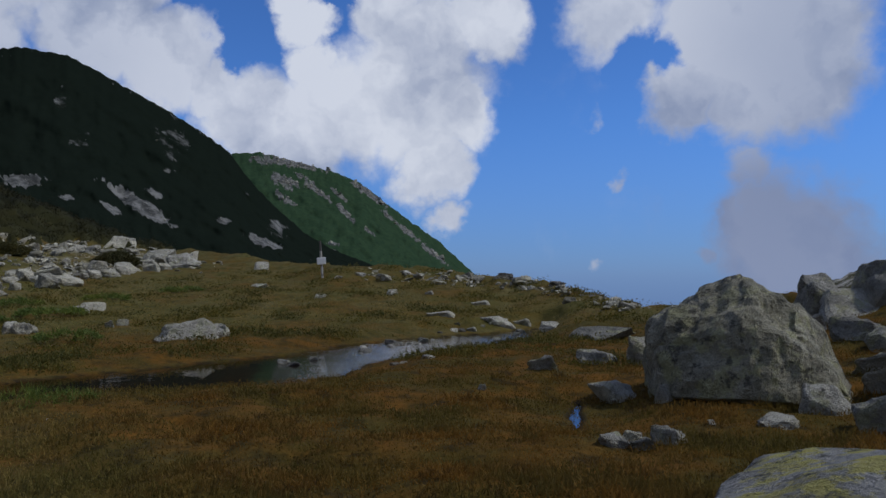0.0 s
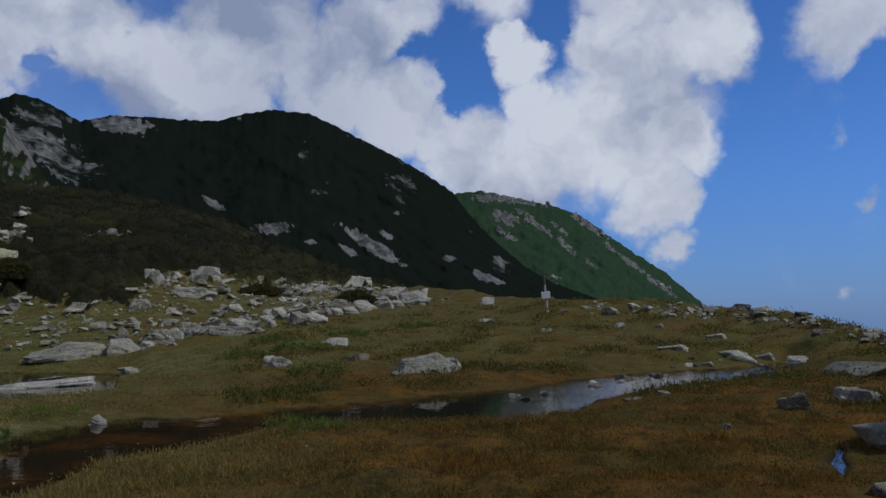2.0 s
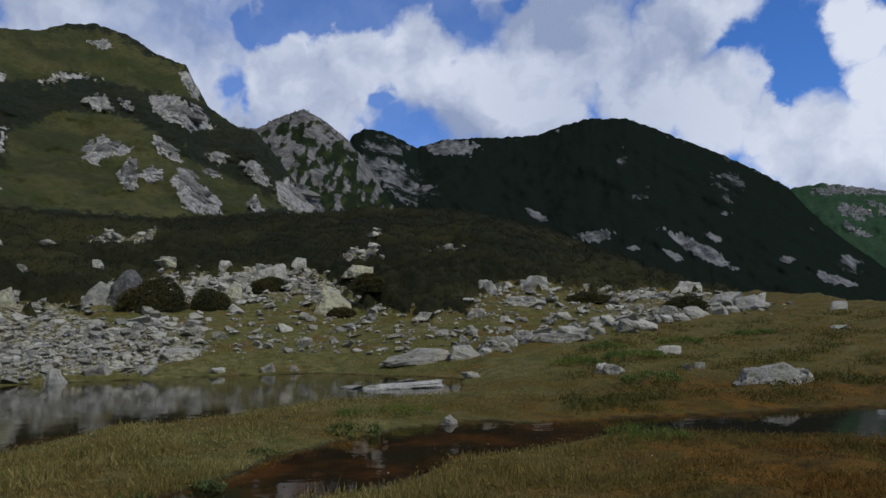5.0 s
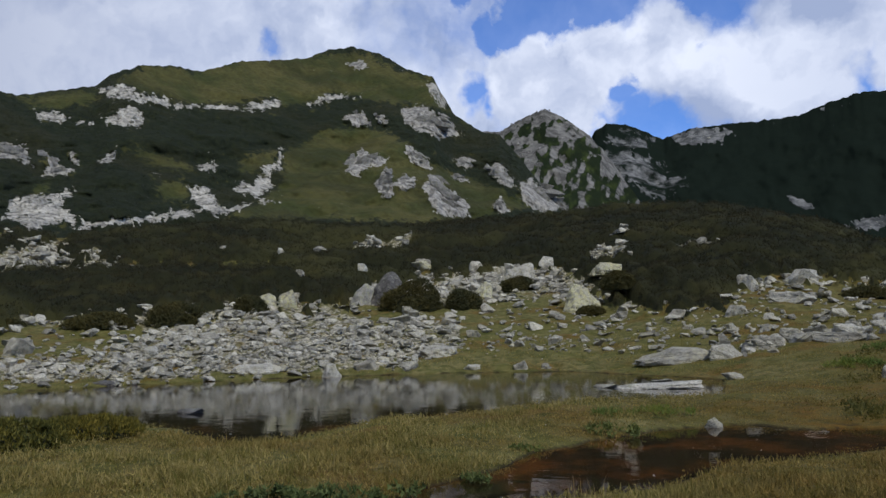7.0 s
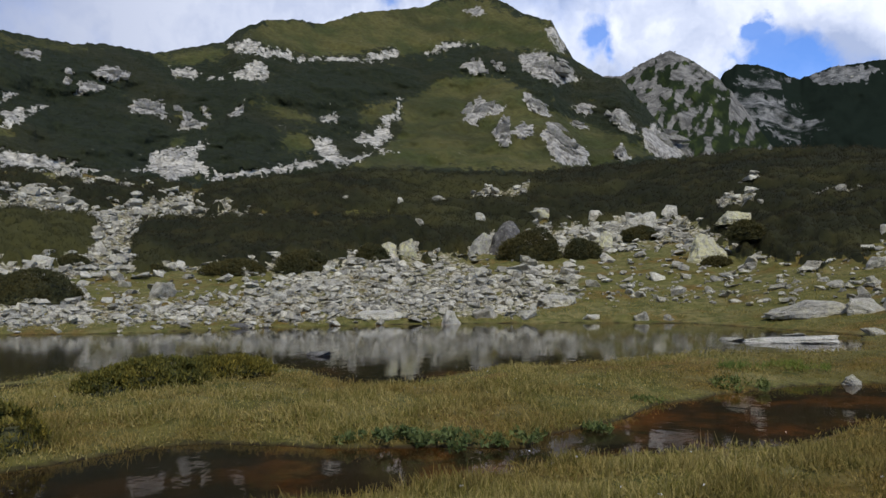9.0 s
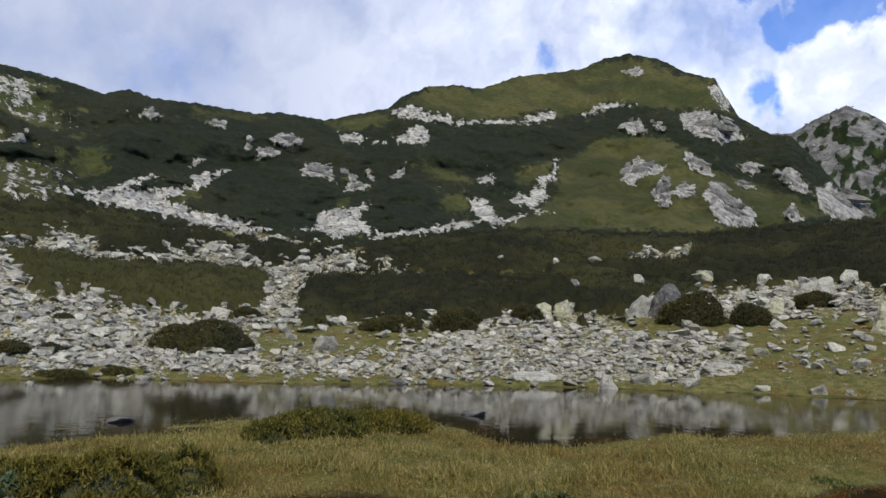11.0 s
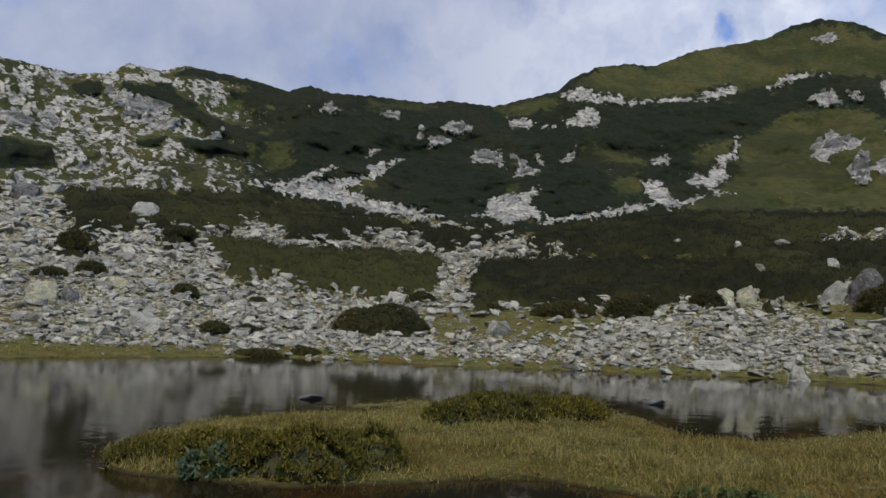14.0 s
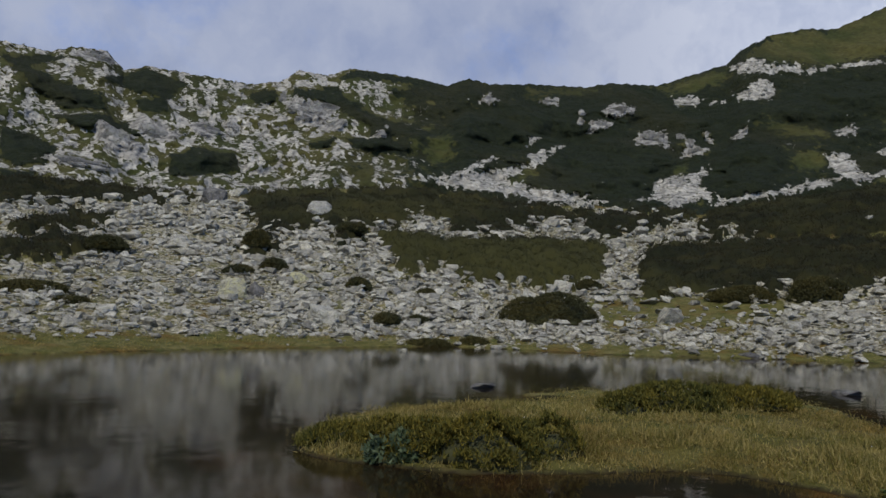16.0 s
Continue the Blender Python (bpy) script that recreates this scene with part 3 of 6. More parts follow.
PINES += [[(47.9, 9.2), (40.5, 9.3), (38.8, 9), (34.8, 8.4), (30, 7.3), (25.1, 5.8), (21.6, 4.4), (18.9, 3.1), (19.2, 2.6), (23.4, 3), (29.1, 3.3), (32.6, 3.8), (39, 4.5), (44.8, 4.2), (48.3, 4.5)], [(82.8, 7.2), (81.3, 7.8), (77.4, 8.2), (71.7, 8.6), (66.8, 8.5), (58.5, 8), (56.9, 8.3), (52.9, 8.6), (47.1, 8.9), (41.7, 8.7), (36.2, 8.5), (36.3, 5.5), (38.5, 5.5), (40.8, 5.5), (43.9, 5.8), (46.5, 5.1), (49.9, 5.1), (51, 5.4), (53, 5.2), (54.5, 4.9), (57, 4.7), (57.4, 4.5), (59, 5.1), (59.4, 4.7), (59.6, 5.9), (61, 6.5), (63.1, 6.6), (65.5, 6.3), (69.3, 6), (69.7, 5.7), (77.4, 5.6), (82.4, 5.8), (83.2, 6.5)]]
PINES += [[(87.2, 4.2), (86.5, 4.9), (82.8, 5.3), (77.4, 5.3), (69.7, 5.4), (63.5, 5.7), (63.1, 4.7), (63.9, 3.4), (64.3, 2.8), (65.6, 3), (67.2, 2.7), (67.6, 3.5), (69.3, 2.7), (71.8, 3.1), (73.8, 2.7), (74.4, 2.3), (78.6, 2.5), (81.3, 2.1), (85, 2.5), (86.8, 1.9), (87.4, 3.1)], [(45.8, 4.6), (43.8, 5.5), (40.8, 4.9), (36.3, 4.9), (36.4, 3.4), (37.2, 3.5), (37.6, 2.4), (40.6, 2.1), (41.9, 2.4), (43, 2.3), (45.1, 2.6), (45.8, 3.3), (46.8, 3.9)], [(67.4, 4.8), (63.9, 5.3), (62.7, 5.5), (61.9, 4.4), (63.1, 3.4), (65.2, 3), (67.4, 3.5)], [(131.2, 8.1), (126.9, 8.6), (122.7, 8.1), (119.2, 7.6), (124.4, 7.1), (131.1, 6.7)]]
PINES += [[(130.4, 5.3), (125.1, 6.2), (124.2, 5.6), (129.1, 4.7)], [(131, 4.3), (127.4, 4.7), (124.3, 4.3), (127.7, 3.6), (130.9, 3.2)], [(116.1, 4.9), (113.9, 5.2), (113.4, 4.3), (115.2, 4.3)], [(109.4, 5.8), (107.1, 6), (106.9, 5.2), (109.2, 5)]]
PINES.append([(69.7, 6.5), (59.4, 6.6), (59.2, 4.5), (63.1, 4.2), (69.7, 5.0)])
STONES = [[(63.61, 6.66), (59.55, 6.61), (59.56, 5.96), (63.61, 6.01)], [(88.95, 4.55), (86.61, 6.94), (83.17, 6.31), (87.38, 4.55), (88.55, 2.14), (90.92, 2.1)]]
STONES += [[(99.7, 2.23), (97.8, 2.64), (93.05, 2.01), (89.52, 4.42), (87.69, 5.66), (85.8, 6.32), (84.24, 5.97), (87.65, 4.08), (87.6, 2.51), (82.59, 2.19), (79.4, 2.23), (73.7, 2.69), (71.23, 2.09), (67.11, 2.73), (61.4, 2.32), (56.25, 1.7), (55.52, -1.27), (61.43, -2.3), (67.51, -2.47), (81.7, -2.58), (91.13, -2.5), (99.5, -2.49)]]
STONES += [[(131.12, 7.18), (115.91, 8.03), (115.43, 5.78), (108.21, 5.86), (104.86, 3.29), (100.74, 3.58), (96.6, 2.42), (90.92, 1.9), (87.77, 2.15), (88.54, -0.27), (96.53, -2.31), (104.71, -2.49), (108.79, -1.91), (114.76, -1.4), (120.44, -1.29), (127.45, -1.01), (130.61, -2.12)],
    [(105.37, 7.18), (100.8, 6.68), (90.96, 6.97), (91.35, 5.35), (100.77, 5.44), (105.33, 5.74)], [(89.48, 2.86), (88.81, 5.62), (85.81, 6.71), (83.46, 6.4), (86.52, 4.51), (87.23, 2.52)]]
STONES.append([(131, 8.2), (100, 7.5), (85, 7.2), (80, 6), (75, 3), (66, 4.5), (60, 4), (60, -2.4), (131, -2.4)])
STONES += [[(61.9, 2.6), (59.4, 4.4), (57.0, 4.8), (53.0, 5.0), (46.9, 4.4), (45.5, 2.5), (48.0, 2.2), (49.9, 2.7), (53.8, 2.4), (57.0, 1.6)], [(45.5, 2.2), (41.9, 2.5), (36.4, 3.2), (36.4, 2.0), (42.0, 1.6), (45.5, 1.4)]]
SPARSE = [[(5.92, 0.44), (0.99, 0.58), (-4.77, 0.14), (-10.82, -0.95), (-14.72, -2.23), (-13.16, -2.87), (-6.79, -1.39), (-0.65, -0.66), (5.92, -0.22)], 
    [(59.3, 1.78), (52.99, 4.88), (43.15, 4.23), (34.98, 3.53), (25.31, 2.51), (18.28, 1.8), (15.73, 0.77), (23.63, 0.12), (33.2, -1.05), (35.24, -2.12), (47.42, -1.77), (56.22, -1.87), (60.06, 0.23)],
    [(99.97, 8.67), (89.63, 7.92), (85.03, 6.54), (89.48, 2.86), (99.7, 2.23)],
    [(31.31, 2.52), (25.57, 2.62), (21.04, 2.26), (16.22, 1.15), (18.1, 0.56), (22.8, 0.65), (27.52, -0.15), (31.27, -0.3)], [(31.31, 2.52), (25.57, 2.62), (21.04, 2.26), (16.22, 1.15), (22.8, 0.95), (27.52, 0.21), (31.27, 0.05)]]
LAWN = [[(72.74, 1.93), (65.51, 3.05), (59.98, 2.77), (60.03, 0.09), (69.04, -0.08)], [(91.39, 0.81), (85.06, 1.24), (78.19, 0.71), (76.22, -0.52), (83.19, -1.52), (88.63, -1.86), (91.37, -1.41)], [(58.29, 1.91), (48.45, 2.46), (40.6, 2.71), (27.81, 2.57), (28.1, -1.35), (40.88, -2.49), (55.93, -2.22), (60.8, -0.28)]]
LAWN += [[(65.14, 2.32), (59.7, 3.24), (55.01, 2.8), (54.44, 1.17), (62.62, 0.58)], [(92.27, 3.49), (83.84, 2.74), (77.49, 1.09), (81.99, -0.37), (92.18, -0.08)], [(130.92, 3.6), (122.51, 4.25), (115.7, 2.77), (112.03, -0.75), (120.41, -1.87), (130.6, -2.3)], [(89.39, -0.05), (84.9, 0.96), (79.39, 1.62), (74.1, 0.84), (79.36, -0.21), (85.62, -0.82)], [(130.59, -2.41), (125.72, -1.91), (116.67, -1.82), (104.71, -2.45), (104.7, -2.97), (130.54, -3.36)]]


CLEAR = [[(41.2, 5), (40.1, 5.4), (37.8, 5.5), (37.8, 4.9), (40.5, 4.8)], [(46.8, 4.3), (46.1, 5.2), (44.3, 5), (44, 4.4), (45.8, 4.1)], [(64, 6.2), (63.1, 6.6), (61.8, 6.4), (59.5, 6.5), (59.5, 5.9), (61.8, 5.8)], [(45.1, 5.4), (43.9, 6.1), (43.7, 5.7)], [(82, 5.4), (81.3, 5.7), (80.7, 5.6), (81.3, 5.3)]]   # bare patches in the pines
LAWN.append([(90.3, 0.6), (85.0, 1.2), (82.8, 0.6), (77.4, 0.6), (73.4, 1.1), (71.8, 0.2), (75.0, -0.2), (78.6, -0.4), (81.3, -1.4), (86.5, -0.5), (89.6, -1.4)])


def cover(az, el, r):
    n = (fbm(az * 1.1, el * 2.2, 4, 21) - 0.5)
    rag = n * 1.8 + (fbm(az * 2.6, el * 4.5, 4, 24, 0.6) - 0.5) * 1.1
    lift = el + np.degrees(0.8 / r)
    pine, rock, rise = np.zeros_like(az), np.zeros_like(az), np.zeros_like(az)
    for q in PINES:
        d = inside(az, lift, q) + rag
        pine = np.maximum(pine, smooth(d, -0.12, 0.15))
        rise = np.maximum(rise, np.sqrt(np.clip(d / 1.9 + 0.06, 0, 1)))
    for q in STONES:
        rock = np.maximum(rock, smooth(inside(az, el, q) + n * 1.4, -0.2, 0.6))
    for q in SPARSE:
        rock = np.maximum(rock, 0.45 * smooth(inside(az, el, q) + n, -0.2, 0.6))
    for q in CLEAR:
        m = smooth(inside(az, el, q) + n * 0.3, -0.1, 0.1)
        pine, rock = pine * (1 - m), np.maximum(rock, m)
    for q in LAWN:
        rock = rock * (1 - 0.42 * smooth(inside(az, el, q) + n, -0.3, 0.5))
    near = smooth(r, 22, 28)
    return pine * near, np.clip(rock - pine, 0, 1) * near, rise * near


def pine_humps(x, y):
    """Long low cushions, broad along the slope and shallow up it."""
    r, a = np.hypot(x, y), np.arctan2(-x, y)
    return mounds(a * 70 / 8.5 + fbm(x * 0.2, y * 0.2, 2, 55), r / 6.5 + fbm(x * 0.2, y * 0.2, 2, 56), 58)


def pine_tint(x, y, z):
    """Each hump has its own shade of green; one thicket is light olive throughout."""
    az, el = np.degrees(np.arctan2(-x, y)), np.degrees(np.arctan2(z - EYE + 0.8, np.hypot(x, y)))
    return np.where(inside(az, el, PINES[1]) > -0.5, 2.0, pine_humps(x, y)[1])


def ground_at(az, r):
    x, y = -r * np.sin(np.radians(az)), r * np.cos(np.radians(az))
    z = land(az, r)
    el = np.degrees(np.arctan2(z - EYE, r))
    pine, rock, rise = cover(az, el, r)
    hump = pine_humps(x, y)[0]
    z = z + rise * (0.35 + 1.75 * hump + 0.5 * (fbm(x * 0.5, y * 0.5, 4, 57) - 0.4)) + rock * (fbm(x * 1.1, y * 1.1, 3, 61) - 0.5) * 0.8
    wet, lake = water_depth(x, y)
    z = np.where(r < 60, z * (1 - smooth(wet, -1.4, 0.0)) + 0.03 * smooth(wet, -1.4, 0.0) - smooth(wet, 0.0, 0.35) * 0.32 - smooth(lake, 0.3, 4.0) * 0.9, z)
    return x, y, z, pine, rock, wet, lake


azs = np.concatenate([np.arange(-36, 137, 0.25), np.arange(138, 324, 3.0)])
rs = np.concatenate([[0.02, 1, 2, 3], np.geomspace(3.5, 120, 340), np.geomspace(126, 4200, 45)])
AZ, R = np.meshgrid(azs, rs)
AZW = np.where(AZ > 180, np.where(AZ > 250, AZ - 360, 180), AZ)
x, y, z, pine, rock, wet, lake = ground_at(AZW, R)
x, y = -R * np.sin(np.radians(AZ)), R * np.cos(np.radians(AZ))
warm = smooth(AZW, -108, -50) * smooth(AZW, 46, 14) * (1 - 0.62 * smooth(R, 19, 26)) + smooth(AZW, 14, 46) * (1 - 0.85 * smooth(R, 22, 28)) * (0.06 + 0.34 * smooth(fbm(x * 0.35, y * 0.35, 3, 44), 0.45, 0.6))
ground = part("ground", mesh_of("ground", np.stack([x, y, z], -1).reshape(-1, 3), grid_faces(len(rs), len(azs), True), True,
              rock=rock, pine=pine, mud=smooth(wet, -0.04, 0.07) * (R < 60), deep=np.maximum(np.maximum(smooth(lake, 0.2, 1.5), 0.8 * smooth(AZW, 70, 84)), 0.85 * smooth(AZW, 30, 20)), warm=warm, tint=pine_tint(x, y, z)), ground_mat)
tagged(ground, "alpine meadow of olive and straw-coloured turf with stony ground", "ground", kind="structure")

wx, wy = np.meshgrid(np.linspace(-48, 12, 121), np.linspace(-40, 30, 141))
flow = smooth(np.degrees(np.arctan2(-wx, wy)), 15, 3) * (wy > 4)
still = smooth(-inside(wx, wy, LAKE), -0.5, 0.5)
water = part("water", mesh_of("water", np.stack([wx, wy, wx * 0], -1).reshape(-1, 3), grid_faces(141, 121), True, flow=flow, still=still, breeze=smooth(np.degrees(np.arctan2(-wx, wy)), 78, 98) * (1 - still)), water_mat)
water.visible_shadow = False
tagged(water, "still tarn and brown peaty pools reflecting the slopes", "water", kind="structure")


# ---- mountains ----
def mountain(name, label, crest, r0, r1, base, step, rows, mat, relief, covers, back=0.35, bulge=1.0, seed=0, swell=lambda A, el: 0.0, thicket=0.0):
    """A slope from r0 up to a crest line at r1 (numbers or azimuth tables), falling away behind it."""
    ca, ce = np.array(crest).T
    az = np.arange(ca[0], ca[-1] + step / 2, step)
    s = np.concatenate([np.linspace(0, 1, rows), 1 + np.linspace(0.06, 1, 8)])
    A, S = np.meshgrid(az, s)
    near = np.interp(A, *np.array(r0).T) if np.ndim(r0) else r0
    far = np.interp(A, *np.array(r1).T) if np.ndim(r1) else r1
    foot = np.interp(A, *np.array(base).T) if np.ndim(base) else base
    top = np.interp(A, ca, ce)
    F_ = np.clip(S, 0, 1)
    r = near + (far - near) * S
    top = top + (fbm(A * 2.0, A * 0 + 3, 4, seed + 9) - 0.5) * 0.30 * F_ ** 10
    el = foot + (top - foot) * F_ ** bulge
    zz = EYE + r * np.tan(np.radians(el))
    zz = np.where(S > 1, zz - (S - 1) * (far - near) * back * 2, zz)
    xx, yy = -r * np.sin(np.radians(A)), r * np.cos(np.radians(A))
    cell = np.degrees(2.2 * relief / (0.5 * (np.mean(near) + np.mean(far))))
    down = S * (far - near) / (2.2 * relief)
    gully = 1 - np.abs(2 * fbm(A / cell * 1.3, down * 0.5, 4, seed + 2, 0.45) - 1)
    lumps = fbm(A / cell * 1.2, down * 1.2, 5, seed + 4, 0.42)
    weight = np.minimum(F_ * 3, 1) * np.clip((1.02 - F_) * 6, 0, 1)
    push = weight * (relief * ((gully - 0.7) * 0.8 + (lumps - 0.5) * 1.3) + swell(A, el))
    pine_, rock_, *more = covers(A, el, F_)
    face_ = more[0] if more else np.zeros_like(A)
    if thicket:
        across = np.radians(A) * 200 / thicket
        push = push + weight * thicket * 0.36 * pine_ * (1 - rock_) * mounds(across + lumps, S * (far - near) / thicket * 0.9 + gully, seed + 31)[0]
    rr = r - push
    xx, yy, zz = xx * rr / r, yy * rr / r, EYE + (zz - EYE) * rr / r + weight * relief * (lumps - 0.5) * 0.25
    ob = part(name, mesh_of(name, np.stack([xx, yy, zz], -1).reshape(-1, 3), grid_faces(len(s), len(az)), True, pine=pine_, rock=rock_, face=face_), mat)
    tagged(ob, label, "mountain")
    return xx[:rows], yy[:rows], zz[:rows], A[:rows], el[:rows], pine_[:rows], rock_[:rows]


GREEN = [[(80.1, 17.2), (77.8, 18.6), (75.3, 18.3), (71.6, 19.3), (65.8, 20), (62.4, 20.1), (60.4, 18.9), (57.9, 18.4), (56.7, 16.1), (58.4, 16.7), (60.8, 16.9), (62.5, 17.1), (65, 17.5), (67.1, 16.8), (68.8, 16.5), (69.2, 17.2), (71.7, 16.6), (74.9, 16.4), (76.5, 16.5), (77.3, 16.9), (78.5, 16.9), (79.7, 17.5)], [(68.6, 13), (65.9, 14.7), (63.4, 14.9), (60.9, 14.5), (58.4, 12.6), (56, 11.6), (52.9, 10.2), (50.9, 9.1), (55.3, 8.4), (58.5, 8.2), (61, 8.4), (65.1, 8.6), (69.2, 8.7), (72.5, 8.6), (70.1, 9.7), (68.7, 11.2)], [(95.4, 16), (93.2, 15.9), (91.2, 15.8), (90.5, 15.7), (92.2, 15.4), (94.2, 15.3), (95.4, 15.3)]]
GREEN += [[(79.2, 13.6), (78.2, 12.9), (75.8, 12.2), (75, 11.7), (76.6, 11.8), (78.6, 12.6)], [(77.4, 10.7), (75.8, 11), (75, 10), (76.2, 9.5), (77.2, 10.1)], [(85.8, 15.7), (82.1, 16.6), (81.3, 16.2), (82.1, 15.7), (85.1, 15.1)], [(85.1, 10.1), (84.3, 10.4), (84.1, 9.8), (84.9, 9.5)], [(71.7, 12.8), (69.6, 13.2), (69, 12.4), (70.5, 11.8), (71.7, 11.8)], [(117.6, 14.7), (115.9, 14.9), (115.8, 14), (117.2, 13.7)], [(118.7, 11.4), (116.3, 11.4), (117.3, 10.8), (118.3, 10.7)], [(110.5, 9.6), (105.6, 10), (105.5, 8.8), (110.5, 8.6)], [(102.5, 12.2), (101, 12.6), (100.4, 11.1), (102.4, 10.5)], [(107.4, 14.9), (105, 14.7), (105.8, 14), (107.3, 14.3)]]
GREEN += [[(110.9, 10.6), (106.8, 11.1), (104.8, 10.4), (109.4, 9.8)], [(97.1, 9.4), (95, 10.5), (94.6, 9.9), (96.2, 8.8)]]
DARK = [[(93.9, 10.8), (92.1, 12), (88.7, 13), (85.1, 12), (84.3, 10.5), (86.2, 9.2), (87.2, 8.2), (90.4, 8.1), (93.4, 8.6), (94.1, 9.5)], [(82.2, 11.5), (80.1, 12.4), (78.6, 11.7), (77.8, 10.3), (77.4, 8.9), (79.7, 8.2), (82, 8), (83, 8.7), (82.4, 10.2)], [(89.1, 12.9), (86.6, 14.1), (81.3, 14.3), (79, 14.2), (79.3, 13), (82.1, 12.5), (84, 12), (85.1, 12.7)], [(77.4, 15.2), (69.2, 15.9), (60.8, 16.5), (59.6, 15.4), (62.5, 14.8), (65.9, 14.6), (67.5, 13.8), (71.7, 13.2), (75, 12.4), (77.4, 12.7), (78.2, 14.2)], [(95.4, 15), (92.2, 15.2), (88.7, 15.8), (85.8, 15.5), (85.1, 13.8), (89.4, 12.8), (92.1, 12.2), (95.4, 12.9)]]
DARK += [[(56.8, 14.1), (52.8, 13.9), (50.9, 11.1), (52, 11.3), (54.8, 12.9)], [(77.2, 11.7), (75, 11.7), (72.5, 11.4), (75, 10.6), (76.6, 11)], [(101.3, 13.6), (98.1, 14.8), (93.9, 15.2), (90.5, 15.8), (87.2, 15.7), (86.3, 14.9), (89.3, 14.6), (91.3, 13.8), (92.6, 13), (94.7, 11.7), (96.3, 12), (98, 11.6), (100.4, 11.1), (101.6, 11), (101.3, 12.4)], [(115.8, 14.5), (115.5, 15), (113.9, 15.2), (113.5, 14.6), (115.1, 14.1)], [(112.6, 15.3), (109.7, 15.7), (106.8, 14.1), (104.7, 13.2), (105.3, 12.6), (107.7, 13.3), (109.2, 14.1), (111.2, 14.6), (112.7, 14.7)], [(105.5, 15.7), (101.8, 16), (100.5, 15.2), (103, 14.8), (105, 15.1)]]
DARK += [[(107, 13.2), (105.3, 13.6), (103.2, 12.8), (103.2, 12.2), (105.3, 12.3), (103.6, 11.7), (104.8, 11.1), (106.8, 11.2), (108, 11.3), (108.8, 12.1), (107, 12.1)], [(111.4, 11.6), (109.5, 12.1), (109.8, 11.3), (111.2, 11.2)], [(119, 10.8), (116.6, 10.4), (116.2, 9.5), (118.9, 8.9), (120.8, 8.9), (120.9, 10.1)], [(102.8, 9), (101.6, 9.8), (96.7, 11.2), (95.8, 10.8), (98.7, 9.8), (100.9, 8.8)], [(108.7, 10.1), (107.2, 10.5), (106.8, 9.9), (108.3, 9.5)], [(109.7, 16.2), (108.2, 16.9), (106.3, 16.9), (102.2, 16.3), (98.1, 16), (94.8, 15.9), (91.4, 15.9), (94.8, 15.5), (98.9, 15.4), (103, 16), (106.2, 16.3), (107.8, 16.3)], [(94.6, 11.3), (91.3, 12.6), (90.8, 8.5), (93.7, 8.7), (95, 9.4)]]
DARK += [[(131.3, 11.1), (129.4, 10.8), (127.9, 10), (128.5, 8.8), (130.2, 8.6), (131.2, 9.2)], [(128.4, 12), (127.4, 12.3), (124.7, 12.5), (122.4, 11.3), (124.6, 11.2), (126.4, 11.4)], [(128, 15.8), (131.6, 15.4), (129.8, 13.8), (127.8, 12.6), (125, 12.9), (125.4, 13.9), (127.5, 14.1), (129.6, 14.8)], [(125.5, 14.7), (122.7, 15.7), (120, 15), (121.1, 13.9), (123.3, 14)], [(123.3, 13.5), (121.5, 14), (121, 13), (122.9, 12.7)], [(131.1, 8.2), (129.2, 8.1), (129.5, 7), (131.1, 6.6)]]
FACES = [[(90.1, 14.2), (89.2, 14.8), (88.2, 14.7), (87.5, 14.2), (88.5, 13.8), (89.6, 13.9)], [(91.8, 13.3), (91.6, 14.3), (91.2, 14.3), (91.3, 13.1)], [(91.1, 12.7), (90.8, 13.6), (89, 13.6), (89.3, 13.1)], [(87.8, 12.1), (87.5, 12.7), (85.4, 12.8), (85.5, 12.1), (84.9, 11.3), (86, 11.7), (87.5, 11.7)], [(84.5, 10.9), (84.2, 11.8), (84.3, 12.3), (83.8, 12.1), (83.3, 11.6), (82.5, 11.3), (83.6, 10.9)], [(83.1, 12.2), (82.8, 12.7), (82.3, 12.1), (82.4, 11.7)], [(81.4, 11.8), (80.5, 12.6), (80, 13.1), (80.2, 12.1)], [(64.3, 11.7), (63.8, 12.7), (63, 13.5), (62.3, 13), (61.1, 12.8), (61.7, 12.3), (62.8, 12.1), (63.2, 11.5)]]
FACES += [[(62.2, 10.9), (61.3, 12.2), (60.8, 11.3), (60.7, 10.2), (61.4, 10)], [(60.7, 10.8), (60.1, 11.6), (59, 11.5), (59.2, 10.6), (59.9, 10.4)], [(58.6, 10.7), (58, 11.5), (57.4, 11.5), (56.8, 10.5), (55.3, 9.6), (55.1, 8.6), (56.9, 8.4), (58, 9.2), (58.2, 10)], [(59.7, 13.8), (58.8, 13.1), (58, 12.5), (57.8, 11.9), (59.1, 12.3), (59.8, 12.9)], [(64.4, 15.7), (62.9, 16.2), (62.2, 15.2), (63.4, 15)], [(62.1, 15.8), (61.3, 16), (61, 15.1)], [(60.1, 16.4), (58.4, 16.7), (57.3, 15.8), (56.3, 15.4), (55.8, 14.4), (57.2, 14.2), (58.8, 14.6), (59.9, 15.4)], [(56.3, 12.8), (54.7, 12.8), (54.9, 12), (55.9, 12.1)]]
